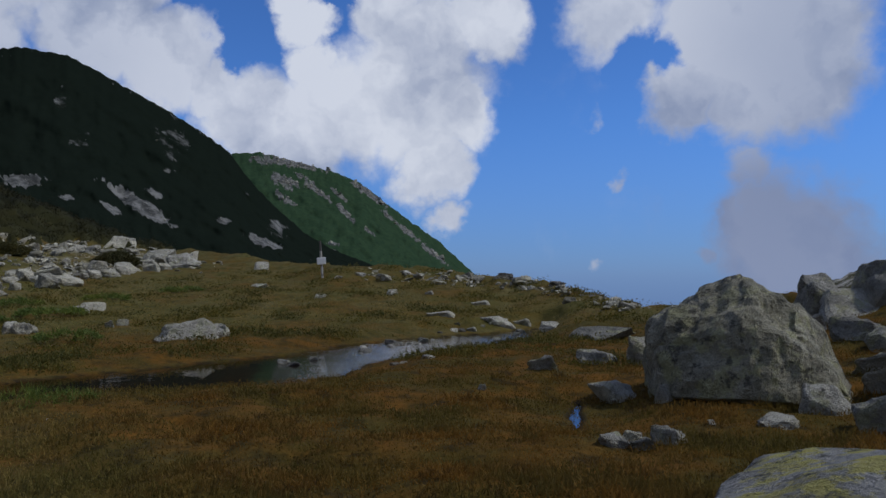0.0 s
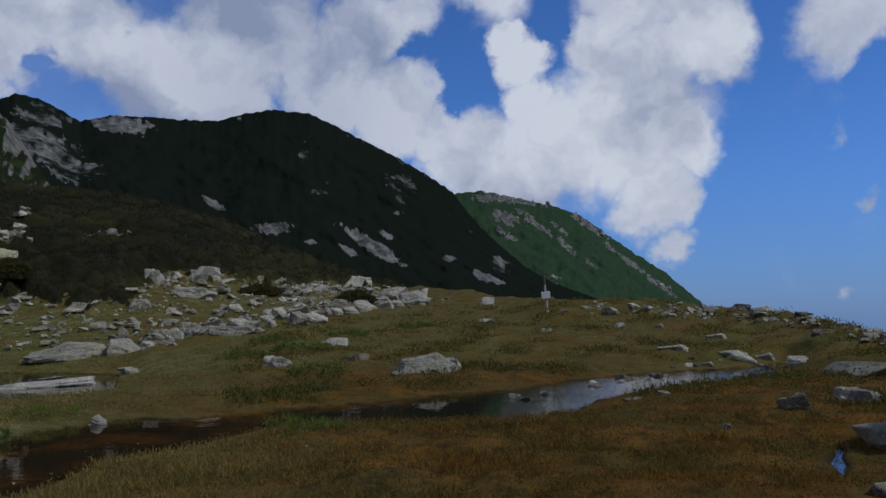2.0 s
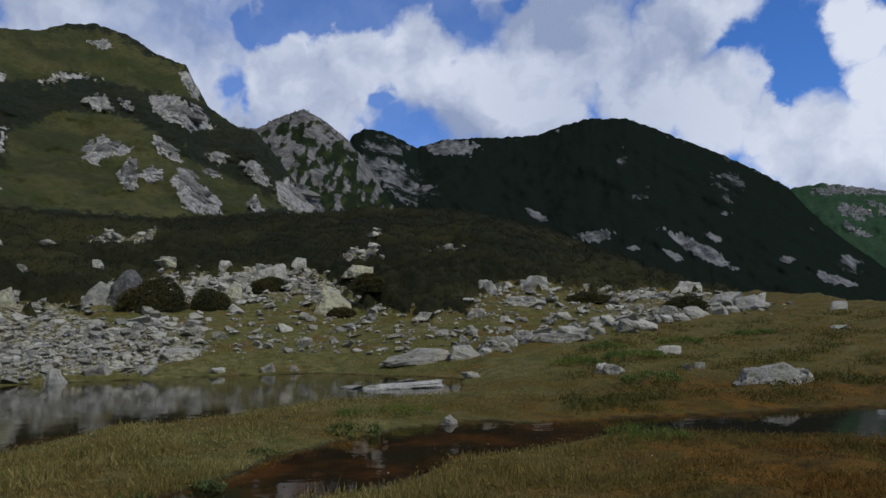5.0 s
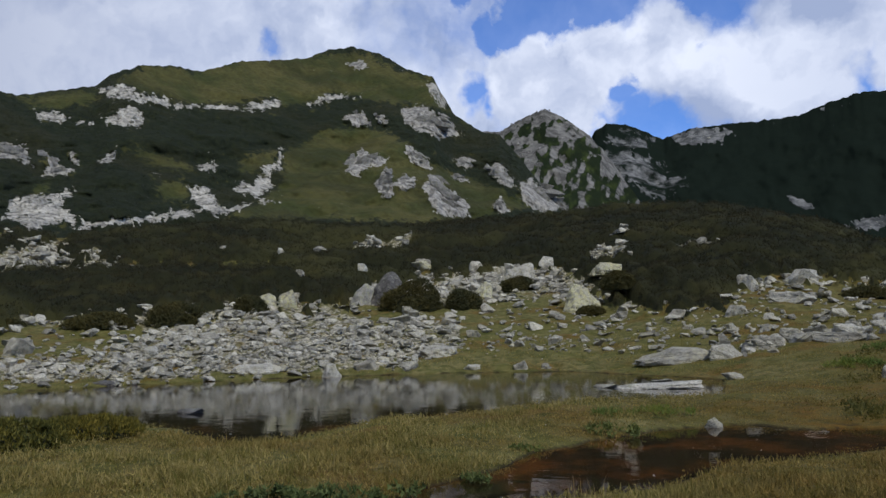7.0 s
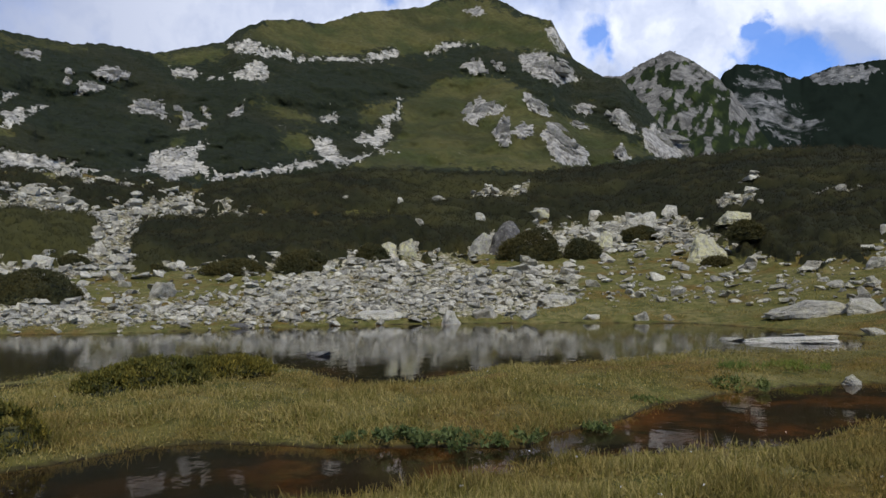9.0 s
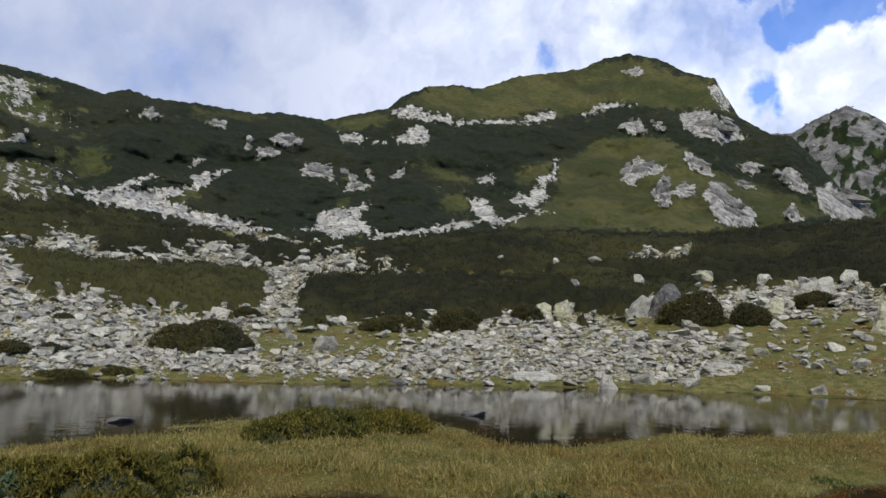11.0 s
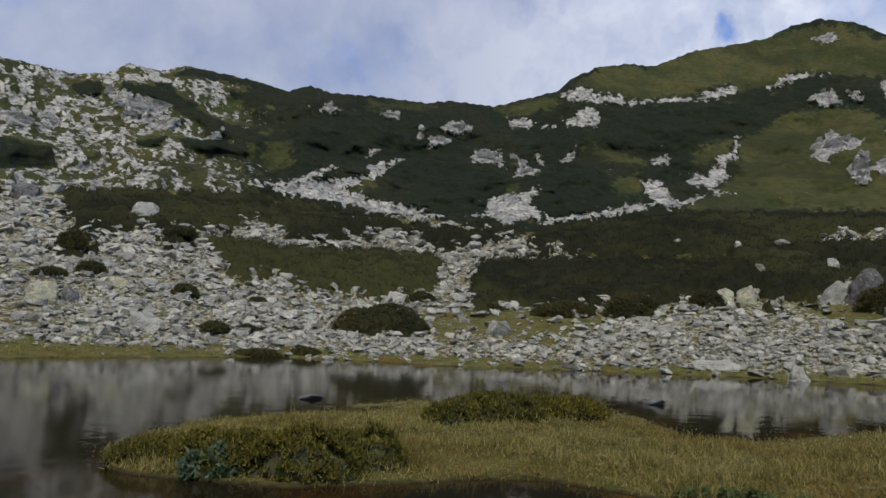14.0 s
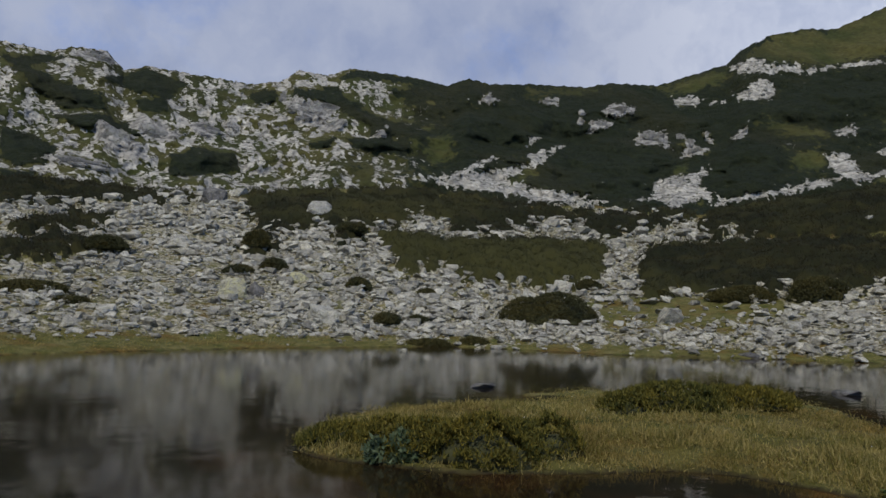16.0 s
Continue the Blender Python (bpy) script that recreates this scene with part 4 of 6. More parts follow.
FACES += [[(53.9, 12), (53, 12.4), (51.8, 11), (51.6, 10.3), (52.5, 10.5), (53.5, 11.5)], [(56.5, 11.6), (55.6, 11.7), (55.1, 11), (56, 11.2)], [(53.5, 9.2), (52.9, 9.9), (52.2, 8.7), (53.1, 8.5)], [(51.4, 10.9), (50.5, 11.1), (49.7, 10.1), (48.7, 9.3), (47.4, 9.6), (47.2, 9.2), (49.1, 8.6), (50.5, 8.7), (51.4, 9.7)], [(94.3, 14.8), (94, 15.2), (93.2, 15.2), (93.2, 14.7)], [(64.1, 19.5), (62.9, 19.8), (62.5, 19.2), (63.5, 19)], [(112.3, 13.5), (112.1, 14.5), (110.8, 14.8), (109.2, 14.2), (110.3, 13.2), (111, 12.6)], [(117.5, 12.4), (117, 13.3), (116.2, 12.6), (116.3, 11.8), (117.1, 11.9)], [(113.6, 14.2), (113.2, 15.3), (112.7, 14.1)]]
FACES += [[(110.6, 12.6), (109.6, 13.6), (108.4, 13.5), (109.5, 12.5)], [(121, 11.4), (120.4, 12.2), (119.9, 11.2)], [(106.9, 12.3), (105.7, 13.2), (105.8, 12.3)], [(98.9, 14.9), (98.3, 15.6), (97.5, 15), (98.1, 14.7)], [(94.7, 14.8), (93.9, 15.3), (93.3, 14.8)], [(126.1, 11.3), (125.4, 12.1), (123.5, 11.3), (122.3, 10.2), (123.1, 9.5), (124.5, 9.9)], [(123.6, 11.9), (122.9, 12.9), (120.9, 11.9), (119.8, 11.6), (121, 11), (122.5, 11.1)], [(120, 12.3), (118.8, 12.9), (117.1, 12), (118.7, 11.4)], [(113.3, 14), (112.6, 14.9), (110.9, 14.4), (109.3, 13.7), (111.7, 13.6)], [(127.8, 16), (126.6, 16.6), (125.1, 16.6), (124.5, 15.8), (126.2, 15.7)], [(129.3, 9.2), (127.3, 9.7), (124.5, 9.2), (123.8, 8.8), (127.2, 8.8)]]
BELTS = [[(81.5, 16.7), (79.7, 17.4), (78.5, 16.7), (77, 16.8), (76.5, 16.3), (74.9, 16.2), (72.9, 16.3), (71.2, 16.4), (69.6, 17), (68.8, 17.1), (68.9, 16.3), (70.8, 15.9), (73.3, 15.9), (75.8, 15.8), (77.3, 16), (79, 16.1), (80.1, 16.1), (81.1, 16.4)], [(79.5, 16.1), (78.5, 15.7), (78.2, 15), (78.5, 14.5), (80.1, 14.4), (81.1, 14.7), (80.3, 15.3), (79.7, 15.6)], [(85.1, 15), (83.6, 15.1), (83, 14.7), (81.5, 14.6), (81.5, 14.4), (83.6, 14.3), (84.9, 14.2)], [(67.1, 16.6), (66.5, 17.1), (64.6, 17.4), (62.9, 17.2), (65, 16.8), (66.2, 16.5)], [(58.5, 18.2), (57.5, 18.3), (56.9, 17.4), (56.5, 16.3), (57.2, 16.4), (57.9, 17.3)]]
BELTS += [[(86.5, 9.2), (85.1, 9.8), (84, 9.7), (82.6, 10.2), (82.4, 9.9), (83.2, 9), (82.4, 8.2), (81.3, 8), (79.3, 8.4), (77.4, 8.8), (75.8, 9.1), (73.8, 9), (75, 8.4), (77.4, 8.2), (79.7, 7.8), (81.7, 7.5), (83.2, 7.7), (84.3, 7.5), (85.1, 7.1), (85.8, 7.7), (86.9, 7.8), (88.3, 7.7), (86.5, 8.3)], [(75.4, 10.6), (74.3, 10.7), (73.3, 9.9), (73.1, 9.2), (71.7, 9.5), (70.5, 9.9), (71.7, 8.9), (73.3, 8.5), (74.6, 8.9), (75.2, 9.7)], [(72.5, 10.5), (71.7, 11.3), (70.9, 11), (70.2, 12.2), (69.2, 12.4), (69.2, 13.6), (68.7, 13.6), (68.8, 12.1), (69.6, 11.4), (69.4, 10.8), (70.5, 9.9), (71.3, 10.2), (71.9, 10.2)]]
BELTS += [[(95.3, 8.8), (94.4, 8.8), (93.4, 8.4), (91.8, 8.3), (89.4, 8), (89, 7.8), (91.4, 7.7), (93.4, 7.8), (95.3, 7.8)], [(95.4, 11.2), (94.1, 11.6), (92.5, 12), (92.3, 11.8), (93.8, 11.2), (94.1, 10.5), (95.4, 10.1)], [(95.4, 12.6), (94.4, 12.5), (94.6, 11.9), (95.4, 11.7)], [(74.8, 12.2), (73.7, 12.6), (73.3, 11.8), (73.9, 11.4), (74.5, 11.5)], [(71.1, 9.6), (69.6, 9.9), (68.4, 9.8), (70.1, 9.4)], [(102.4, 9.1), (101.2, 9.6), (97.9, 10.2), (95.5, 10.5), (93.2, 11.9), (93, 11.5), (94.6, 10.3), (96.7, 9.6), (94.6, 8.9), (90.8, 8.4), (91.2, 7.8), (94.6, 8), (97.9, 8.4), (101.1, 8.6)]]
BELTS += [[(105.1, 9.2), (102.8, 9.5), (100.4, 10), (98, 11.2), (97.1, 11), (100.3, 9.4), (102.8, 9)], [(81.4, 18.3), (80.2, 19.2), (79.1, 19.2), (79.7, 18.5), (81, 18.2)]]


def ellipse_of(q):
    """The ellipse that fits an outline in azimuth and elevation."""
    p = np.array(q) * np.array([-1, 1])
    mid = p.mean(0)
    _, axes = np.linalg.eigh(np.cov((p - mid).T))
    major = axes[:, 1] * (1 if axes[0, 1] >= 0 else -1)
    minor = np.array([-major[1], major[0]])
    return -mid[0], mid[1], np.abs((p - mid) @ major).max(), max(np.abs((p - mid) @ minor).max(), 0.2), math.degrees(math.atan2(major[1], major[0]))


CRAGS = [ellipse_of(q) for q in FACES]


def pine_domes(A, el):
    """The pine thickets stand on rounded spurs."""
    out = np.zeros_like(A)
    for q in DARK:
        out = np.maximum(out, 6.5 * smooth(inside(A, el, q), -0.45, 1.7))
    return out


def spurs(A, el):
    """Pine spurs, and crags that stand out of the slope in broken faces."""
    broken = 1 - np.abs(2 * fbm(A * 2.6 + el * 0.8, el * 1.7, 5, 611, 0.6) - 1) * 1.6
    out = np.zeros_like(A)
    for e in CRAGS:
        out = np.maximum(out, smooth(in_ellipse(A, el, e), -0.1, 0.5) * (0.6 + 3.0 * broken))
    return pine_domes(A, el) + out


def near_cover(A, el, f):
    n = 1.5 * (fbm(A * 1.0, el * 1.5, 6, 71, 0.65) - 0.5)
    n2 = 1.5 * (fbm(A * 2.4, el * 3.0, 5, 77, 0.65) - 0.5)
    left = smooth(A, 101, 107)
    rock = np.clip(0.05 + n2 * 0.5 + left * (0.43 + n2 * 0.9 + n * 1.4), 0, 1)
    pine = np.clip(0.85 + n * 1.1 - 0.55 * left, 0, 1)
    for q in DARK:
        m = smooth(inside(A, el, q) + n * 0.5 + n2 * 0.4, -0.2, 0.2)
        pine, rock = np.maximum(pine, m), rock * (1 - 0.9 * m)
    for q in GREEN:
        m = smooth(inside(A, el, q) + n * 1.1 + n2 * 0.6, -0.65, 0.60)
        pine, rock = pine * (1 - (0.95 if len(q) > 9 else 0.7) * m), rock * (1 - (0.6 - 0.35 * left) * m)
    face = np.zeros_like(A)
    for q in FACES:
        m = 0.88 * smooth(inside(A, el, q) + n2 * 0.6, -0.12, 0.18)
        rock, pine, face = np.maximum(rock, m), pine * (1 - 0.8 * m), np.maximum(face, m)
    for q in BELTS:
        rock = np.maximum(rock, 0.70 * smooth(inside(A, el, q) + n2 * 0.8, -0.08, 0.22))
    return pine, rock, face


SLOPE = [(48.44, 8.75), (49.85, 10.55), (51.3, 12.56), (52.78, 14.31), (54.12, 14.56), (56.06, 15.83), (57.03, 17.35), (57.62, 18.53), (59.64, 19.1), (61.27, 20.05), (63.55, 20.63), (65.44, 20.39), (67.12, 19.73), (71.76, 19.35), (74.7, 18.44), (75.96, 18.71), (78.45, 18.6), (80.5, 17.79), (81.44, 16.95), (83.9, 16.38), (86.03, 15.86), (89.4, 16.16), (91.02, 15.94), (95.13, 16.22), (98.06, 16.23), (99.74, 16.61), (101.41, 16.11), (103.53, 16.53), (106.05, 16.84), (108.56, 17.03), (110.19, 16.43), (112.25, 16.68), (113.43, 15.81), (115.81, 15.43), (117.39, 15.59), (120.09, 15.77), (122.53, 15.94), (124.14, 15.48), (125.27, 16.6), (127.37, 16.54), (128.69, 16.01), (129.7, 16.1), (131.65, 16.21)] 
SLOPE += [(140, 15.0), (152, 12.0)]
slope_pts = mountain("grassy_mountain", "green grassy mountain with pale rock belts, scree and dark dwarf pine", SLOPE,
                     [(44, 260), (60, 190), (90, 130), (152, 118)], [(44, 330), (64, 430), (80, 330), (98, 270), (152, 240)],
                     [(44, 3), (60, 4.5), (95, 3.5), (110, 4), (152, 3)], 0.10, 190, mount_mat, 9.5, near_cover, seed=100, swell=spurs, thicket=8.0)


PEAK_ROCK = [(49.47, 15.51, 1.8, 0.66, 0), (48.64, 14.43, 0.68, 1.16, -20), (51.01, 15.24, 1.2, 0.41, 0), (49.9, 13.27, 0.59, 0.66, 0), (43.47, 13.28, 2.12, 1.4, 0), (42.48, 11.07, 2.61, 1.49, -25), (44.68, 12.04, 1.27, 1.65, 0), (40.35, 10.1, 1.26, 0.58, 0), (38.38, 13.19, 2.37, 0.74, 0), (50.54, 12.32, 0.59, 1.24, -20), (51.49, 13.78, 1.02, 0.58, 0)]


def peak_cover(A, el, f):
    n = 1.4 * (fbm(A * 1.6, el * 1.6, 5, 171, 0.6) - 0.5)
    n2 = 1.5 * (fbm(A * 1.3 + el * 0.5, el * 0.9, 5, 175, 0.55) - 0.5)
    rock = np.clip(0.44 + n2 * 0.9 + 0.2 * smooth(f, 0.9, 1.0), 0, 1)
    for e in PEAK_ROCK:
        rock = np.maximum(rock, 0.75 * smooth(in_ellipse(A, el, e) + n2 * 1.4, -0.25, 0.4))
    return np.clip(0.75 + n * 1.0, 0, 1), rock


PEAK = [(56.5, 9.0)] + [(42.6, 8.57), (43.55, 10.1), (44.51, 11.65), (45.34, 12.83), (46.18, 13.83), (47.74, 15.09), (49.36, 15.99), (51.43, 15.23), (52.77, 14.5), (54.12, 14.56)]
PEAK.sort()
peak_pts = mountain("rocky_peak", "grey rocky peak with pale gullies and dark green flanks", PEAK, 330, 620, 4.0, 0.07, 100, peak_mat, 16.0, peak_cover, seed=200)

STREAKS = [(21.15, 5.1, 2.98, 0.54, -33), (20.21, 5.87, 0.83, 0.29, -33), (32.34, 8.08, 1.08, 0.33, -25), (28.5, 6.24, 0.75, 0.21, 0), (25.68, 5.55, 0.62, 0.17, 0), (22.88, 4.83, 0.66, 0.25, -33), (24.88, 9.26, 0.92, 0.66, 0), (26.06, 11.59, 0.59, 1.07, 0), (19.07, 9.62, 1.67, 1.24, -20), (41.71, 10.16, 1.93, 1.4, -30), (44.16, 12.08, 1.69, 2.48, 0), (38.46, 13.17, 2.2, 0.66, 0)]
STREAKS += [(24.79, 9.16, 0.92, 0.58, 0), (19.09, 9.87, 0.92, 0.58, 0), (19.26, 8.14, 0.67, 1.07, 0), (11.96, 3.57, 1.07, 0.91, -40), (11.57, 5.79, 0.66, 0.5, 0), (22.84, 4.75, 0.83, 0.33, -30), (15.66, 4.05, 0.58, 0.21, 0), (13.93, 5.95, 0.41, 0.33, 0), (12.74, 2.56, 1.65, 0.33, -20), (28.24, 6.39, 1.66, 0.41, 0), (25.6, 5.41, 0.58, 0.17, 0)]


def dark_cover(A, el, f):
    n2 = fbm(A * 2.6, el * 2.6, 5, 275, 0.65) - 0.5
    rock = np.clip(0.10 + n2 * 1.2 + 0.18 * smooth(f, 0.94, 1.0), 0, 1)
    for e in PEAK_ROCK:
        rock = np.maximum(rock, 0.50 * smooth(in_ellipse(A, el, e) + n2 * 1.6, -0.25, 0.4))
    for e in STREAKS:
        full = 0.9 if e[2] / e[3] > 2.5 else 0.5
        rock = np.maximum(rock, full * smooth(in_ellipse(A, el, e) + n2 * 1.5, -0.2, 0.5))
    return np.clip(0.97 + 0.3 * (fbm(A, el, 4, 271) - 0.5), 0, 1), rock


RIDGE = [(4.65, 0.75), (8.02, 2.11), (9.93, 3.22), (12.26, 5.3), (13.84, 6.97), (15.23, 8.84), (16.65, 9.9), (19.11, 11.38), (22.02, 12.84), (24.52, 14.07), (25.78, 14.58), (28.28, 14.76), (30.35, 14.4), (31.99, 13.84), (34.83, 13.78), (36.82, 13.84), (39.17, 13.76), (41.07, 13.21), (43.34, 14.38), (44.99, 14.65), (45.87, 14.08), (46.55, 12.91), (47.55, 11.34), (48.37, 9.8), (49.34, 8.44)]
# nothing shades this ridge; its cloud shade is the dark pine colour
ridge_pts = mountain("dark_ridge", "dark green mountain ridge with grey scree streaks, cloud shade put into its colour", RIDGE, 420, 800, [(8, -1.5), (20, -1), (46, 3)], 0.12, 90, far_mat, 15.0, dark_cover, seed=300)


GREEN_STREAKS = [(11.57, 6.92, 1.41, 0.5, -20), (9.16, 6.39, 1.83, 0.29, -35), (7.06, 4.7, 1.41, 0.25, -48), (10.77, 8.22, 2.92, 0.33, -12), (12.56, 8.41, 1.67, 0.41, -5), (5.09, 5.94, 1.66, 0.29, -40), (2.55, 3.31, 1.82, 0.25, -38), (0.78, 1.82, 1.82, 0.21, -38), (5.91, 6.58, 1.08, 0.33, -30), (7.95, 2.49, 0.66, 0.21, 0), (11.37, 5.71, 0.91, 0.37, -30), (3.86, 4.42, 1.24, 0.21, -40), (9.97, 7.11, 1.08, 0.25, -30), (7.54, 6.04, 1.24, 0.21, -40), (5.3, 3.39, 0.83, 0.17, -40)]


def green_cover(A, el, f):
    n2 = 1.5 * (fbm(A * 3.2 + el, el * 2.2, 5, 375, 0.65) - 0.5)
    streak = np.zeros_like(A)
    for e in GREEN_STREAKS:
        streak = np.maximum(streak, 0.62 * smooth(in_ellipse(A, el, e) + n2 * 1.4, -0.3, 0.5))
    return np.clip(0.15 + n2, 0, 1), np.maximum(streak, np.clip(0.06 + n2 * 0.8 + 0.25 * smooth(f, 0.92, 1.0), 0, 1))


FAR_RIDGE = [(-4.75, -1.99), (-3.12, -0.35), (-1.69, 0.81), (0.16, 2.56), (2.21, 4.01), (3.86, 5.24), (5.91, 6.87), (7.54, 7.55), (9.77, 8.16), (11.57, 8.6), (13.16, 8.95), (15.03, 8.81), (15.87, 8.27), (17.38, 6.46)]
green_pts = mountain("green_ridge", "far green mountain ridge with pale rock streaks, haze put into its colour", FAR_RIDGE, 900, 1500, -3.0, 0.08, 70, far_mat, 18.0, green_cover, seed=400)
HILL = [(-75, 3.0), (-60, 3.2), (-45, 2.6)] + [(-29.45, 1.11), (-27.26, 0.15), (-25.93, -0.5)] + [(-24.5, -3.0)]
mountain("grey_hill", "low grey stony hill behind the boulders", HILL, 40, 75, -3.0, 0.25, 30, mount_mat, 2.0, lambda A, el, f: (A * 0 + 0.3, A * 0 + 0.45), seed=500)


# ---- placing things ----
def height(az, r):
    return float(np.maximum(ground_at(np.array([az], float), np.array([r], float))[2][0], -0.03))


def spot(az, el, lo=4.0, hi=116.0):
    """The place on the ground at that azimuth that is seen at that elevation."""
    r = np.geomspace(lo, hi, 700)
    z = np.maximum(ground_at(np.full(700, az), r)[2], 0.0)
    over = np.nonzero(z >= EYE + r * math.tan(radians(el)))[0]
    k = over[0] if len(over) else 699
    return r[k], Vector((-r[k] * math.sin(radians(az)), r[k] * math.cos(radians(az)), z[k]))


def hull_mesh(name, pts, bevel=0.03, cuts=2, rough=0.02, seed=0, longest=0.11):
    bm = bmesh.new()
    for q in pts:
        bm.verts.new(q)
    res = bmesh.ops.convex_hull(bm, input=bm.verts)
    bmesh.ops.delete(bm, geom=list({v for v in res["geom_interior"] + res["geom_unused"] if isinstance(v, bmesh.types.BMVert)}), context="VERTS")
    bmesh.ops.dissolve_limit(bm, angle_limit=radians(8), verts=bm.verts, edges=bm.edges)
    if bevel:
        bmesh.ops.bevel(bm, geom=list(bm.edges), offset=bevel, segments=1, profile=0.6, affect="EDGES", clamp_overlap=True)
    bmesh.ops.triangulate(bm, faces=bm.faces)
    if cuts:
        for k in range(cuts):
            bmesh.ops.subdivide_edges(bm, edges=[e for e in bm.edges if e.calc_length() > longest], cuts=1)
            bmesh.ops.triangulate(bm, faces=bm.faces)
        for v in bm.verts:
            c = v.co
            d = (noise.fractal(c * 1.7 + Vector((seed, 0, 0)), 0.8, 2.1, 2) * 1.8 + noise.fractal(c * 5 + Vector((0, seed, 0)), 0.8, 2.1, 3) * 0.9 + noise.cell(c * 4.5 + Vector((0, 0, seed))) * 0.35) * rough
            v.co = c + c.normalized() * d
    bmesh.ops.recalc_face_normals(bm, faces=bm.faces)
    return from_bm(name, bm)


def stone_points(rnd, n, flat=0.7):
    out = []
    for k in range(n):
        d = Vector((rnd.gauss(0, 1), rnd.gauss(0, 1), rnd.gauss(0, 1))).normalized()
        p = 1 / max(abs(d.x), abs(d.y), abs(d.z)) ** 0.55
        out.append(Vector((d.x * p * 0.46, d.y * p * 0.46, d.z * p * 0.46 * flat)))
    return out


R3 = random.Random(11)
BOULDERS = [hull_mesh("boulder", stone_points(R3, R3.randint(9, 15), 0.95), 0.03, 3, 0.040, k) for k in range(16)]
PEBBLES = [hull_mesh("stone", stone_points(R3, R3.randint(10, 15), 0.9), 0.0, 0, 0, k) for k in range(14)]


def arrays(mesh):
    v = np.empty(len(mesh.vertices) * 3)
    mesh.vertices.foreach_get("co", v)
    f = np.empty(len(mesh.polygons) * 3, np.int32)
    mesh.polygons.foreach_get("vertices", f)
    return v.reshape(-1, 3), f.reshape(-1, 3)


PEBBLE_ARRAYS = [arrays(m) for m in PEBBLES]


def fit_size(mesh):
    v = arrays(mesh)[0]
    return v.max(0) - v.min(0), v.min(0)


def put_stone(mesh, place, w, h, mat, label, group="", depth=1.0, sink=0.3, turn=None, name="boulder"):
    """A stone of that width and height, its foot a little in the ground."""
    ob = part(name, mesh, None)
    if not mesh.materials:
        mesh.materials.append(mat)
    size, low = fit_size(mesh)
    ob.material_slots[0].link = "OBJECT"
    ob.material_slots[0].material = mat
    face = math.atan2(place.y, place.x) - math.pi / 2
    sx, sy, sz = w / size[0], w * depth / size[1], h * (1 + sink) / size[2]
    ob.matrix_basis = Matrix.Translation(place + Vector((0, 0, -h * sink - low[2] * sz))) @ Matrix.Rotation(face, 4, "Z") @ Matrix.Diagonal((sx, sy, sz, 1)) @ Matrix.Translation((-low[0] - size[0] / 2, -low[1] - size[1] / 2, 0))
    return tagged(ob, label, "boulder" if w > 0.6 else "stone", group)


def place_stones(rows, label, group, tone=None, depth=0.9, name="boulder", sink=0.85):
    for k, (az, el, wd, hd, mode) in enumerate(rows):
        r, at = spot(az, el)
        w, h = 2 * r * math.tan(radians(wd) / 2), 2 * r * math.tan(radians(hd) / 2)
        mat = (tone or granite_mat, dark_granite, yellow_granite, pale_granite)[int(mode) % 4]
        at = at * ((r + w * depth * 0.4) / r)
        at.z = max(min(height(az, r + w * depth * 0.4), EYE + (r + w * depth * 0.4) * math.tan(radians(el)) + 0.12 * h), 0.0)
        words = label + ("", ", dark grey", ", yellow lichen", ", bleached")[int(mode) % 4]
        put_stone(BOULDERS[R3.randrange(16)], at, w, h, mat, words, group, depth, sink, name=name)


# the great boulder beside the stream
BIG_AZ, BIG_EL = [(-20.22, -8.27)][0]
r_big, at_big = spot(BIG_AZ, BIG_EL)
OUTLINE = [(-0.50, -0.05), (-0.48, 0.22), (-0.44, 0.36), (-0.36, 0.45), (-0.22, 0.50), (-0.09, 0.55), (-0.01, 0.60), (0.05, 0.59), (0.11, 0.53), (0.24, 0.43), (0.35, 0.31), (0.43, 0.18), (0.50, 0.02), (0.49, -0.05)]
pts = []
for u, hgt in OUTLINE:
    b = 1 - 2.2 * u * u
    pts += [Vector((u, 0.08, hgt)), Vector((u * 0.93, -0.16 * b, hgt * 0.9)), Vector((u * 0.9, -0.36 * b, hgt * 0.55)), Vector((u * 0.92, -0.44 * b, hgt * 0.1 - 0.03)), Vector((u * 0.85, 0.5 * b, hgt * 0.6)), Vector((u * 0.85, 0.55 * b, -0.05))]
big_w = 2 * r_big * math.tan(radians(345 / 1389 * 57.3) / 2)
boulder_mesh = hull_mesh("great_boulder", pts, 0.02, 7, 0.042, 3, 0.045)
great = part("great_boulder", boulder_mesh, granite("boulder_granite", (0.24, 0.228, 0.155), (0.56, 0.53, 0.395), (0.40, 0.395, 0.20), 0.6, 0.50, 0.85))
great.matrix_basis = Matrix.Translation(at_big * ((r_big + 0.9) / r_big) - Vector((0, 0, at_big.z * 0.9 / r_big))) @ Matrix.Rotation(math.atan2(at_big.y, at_big.x) - math.pi / 2, 4, "Z") @ Matrix.Scale(big_w, 4)
tagged(great, "huge grey granite boulder with lichen standing in brown turf", "boulder")

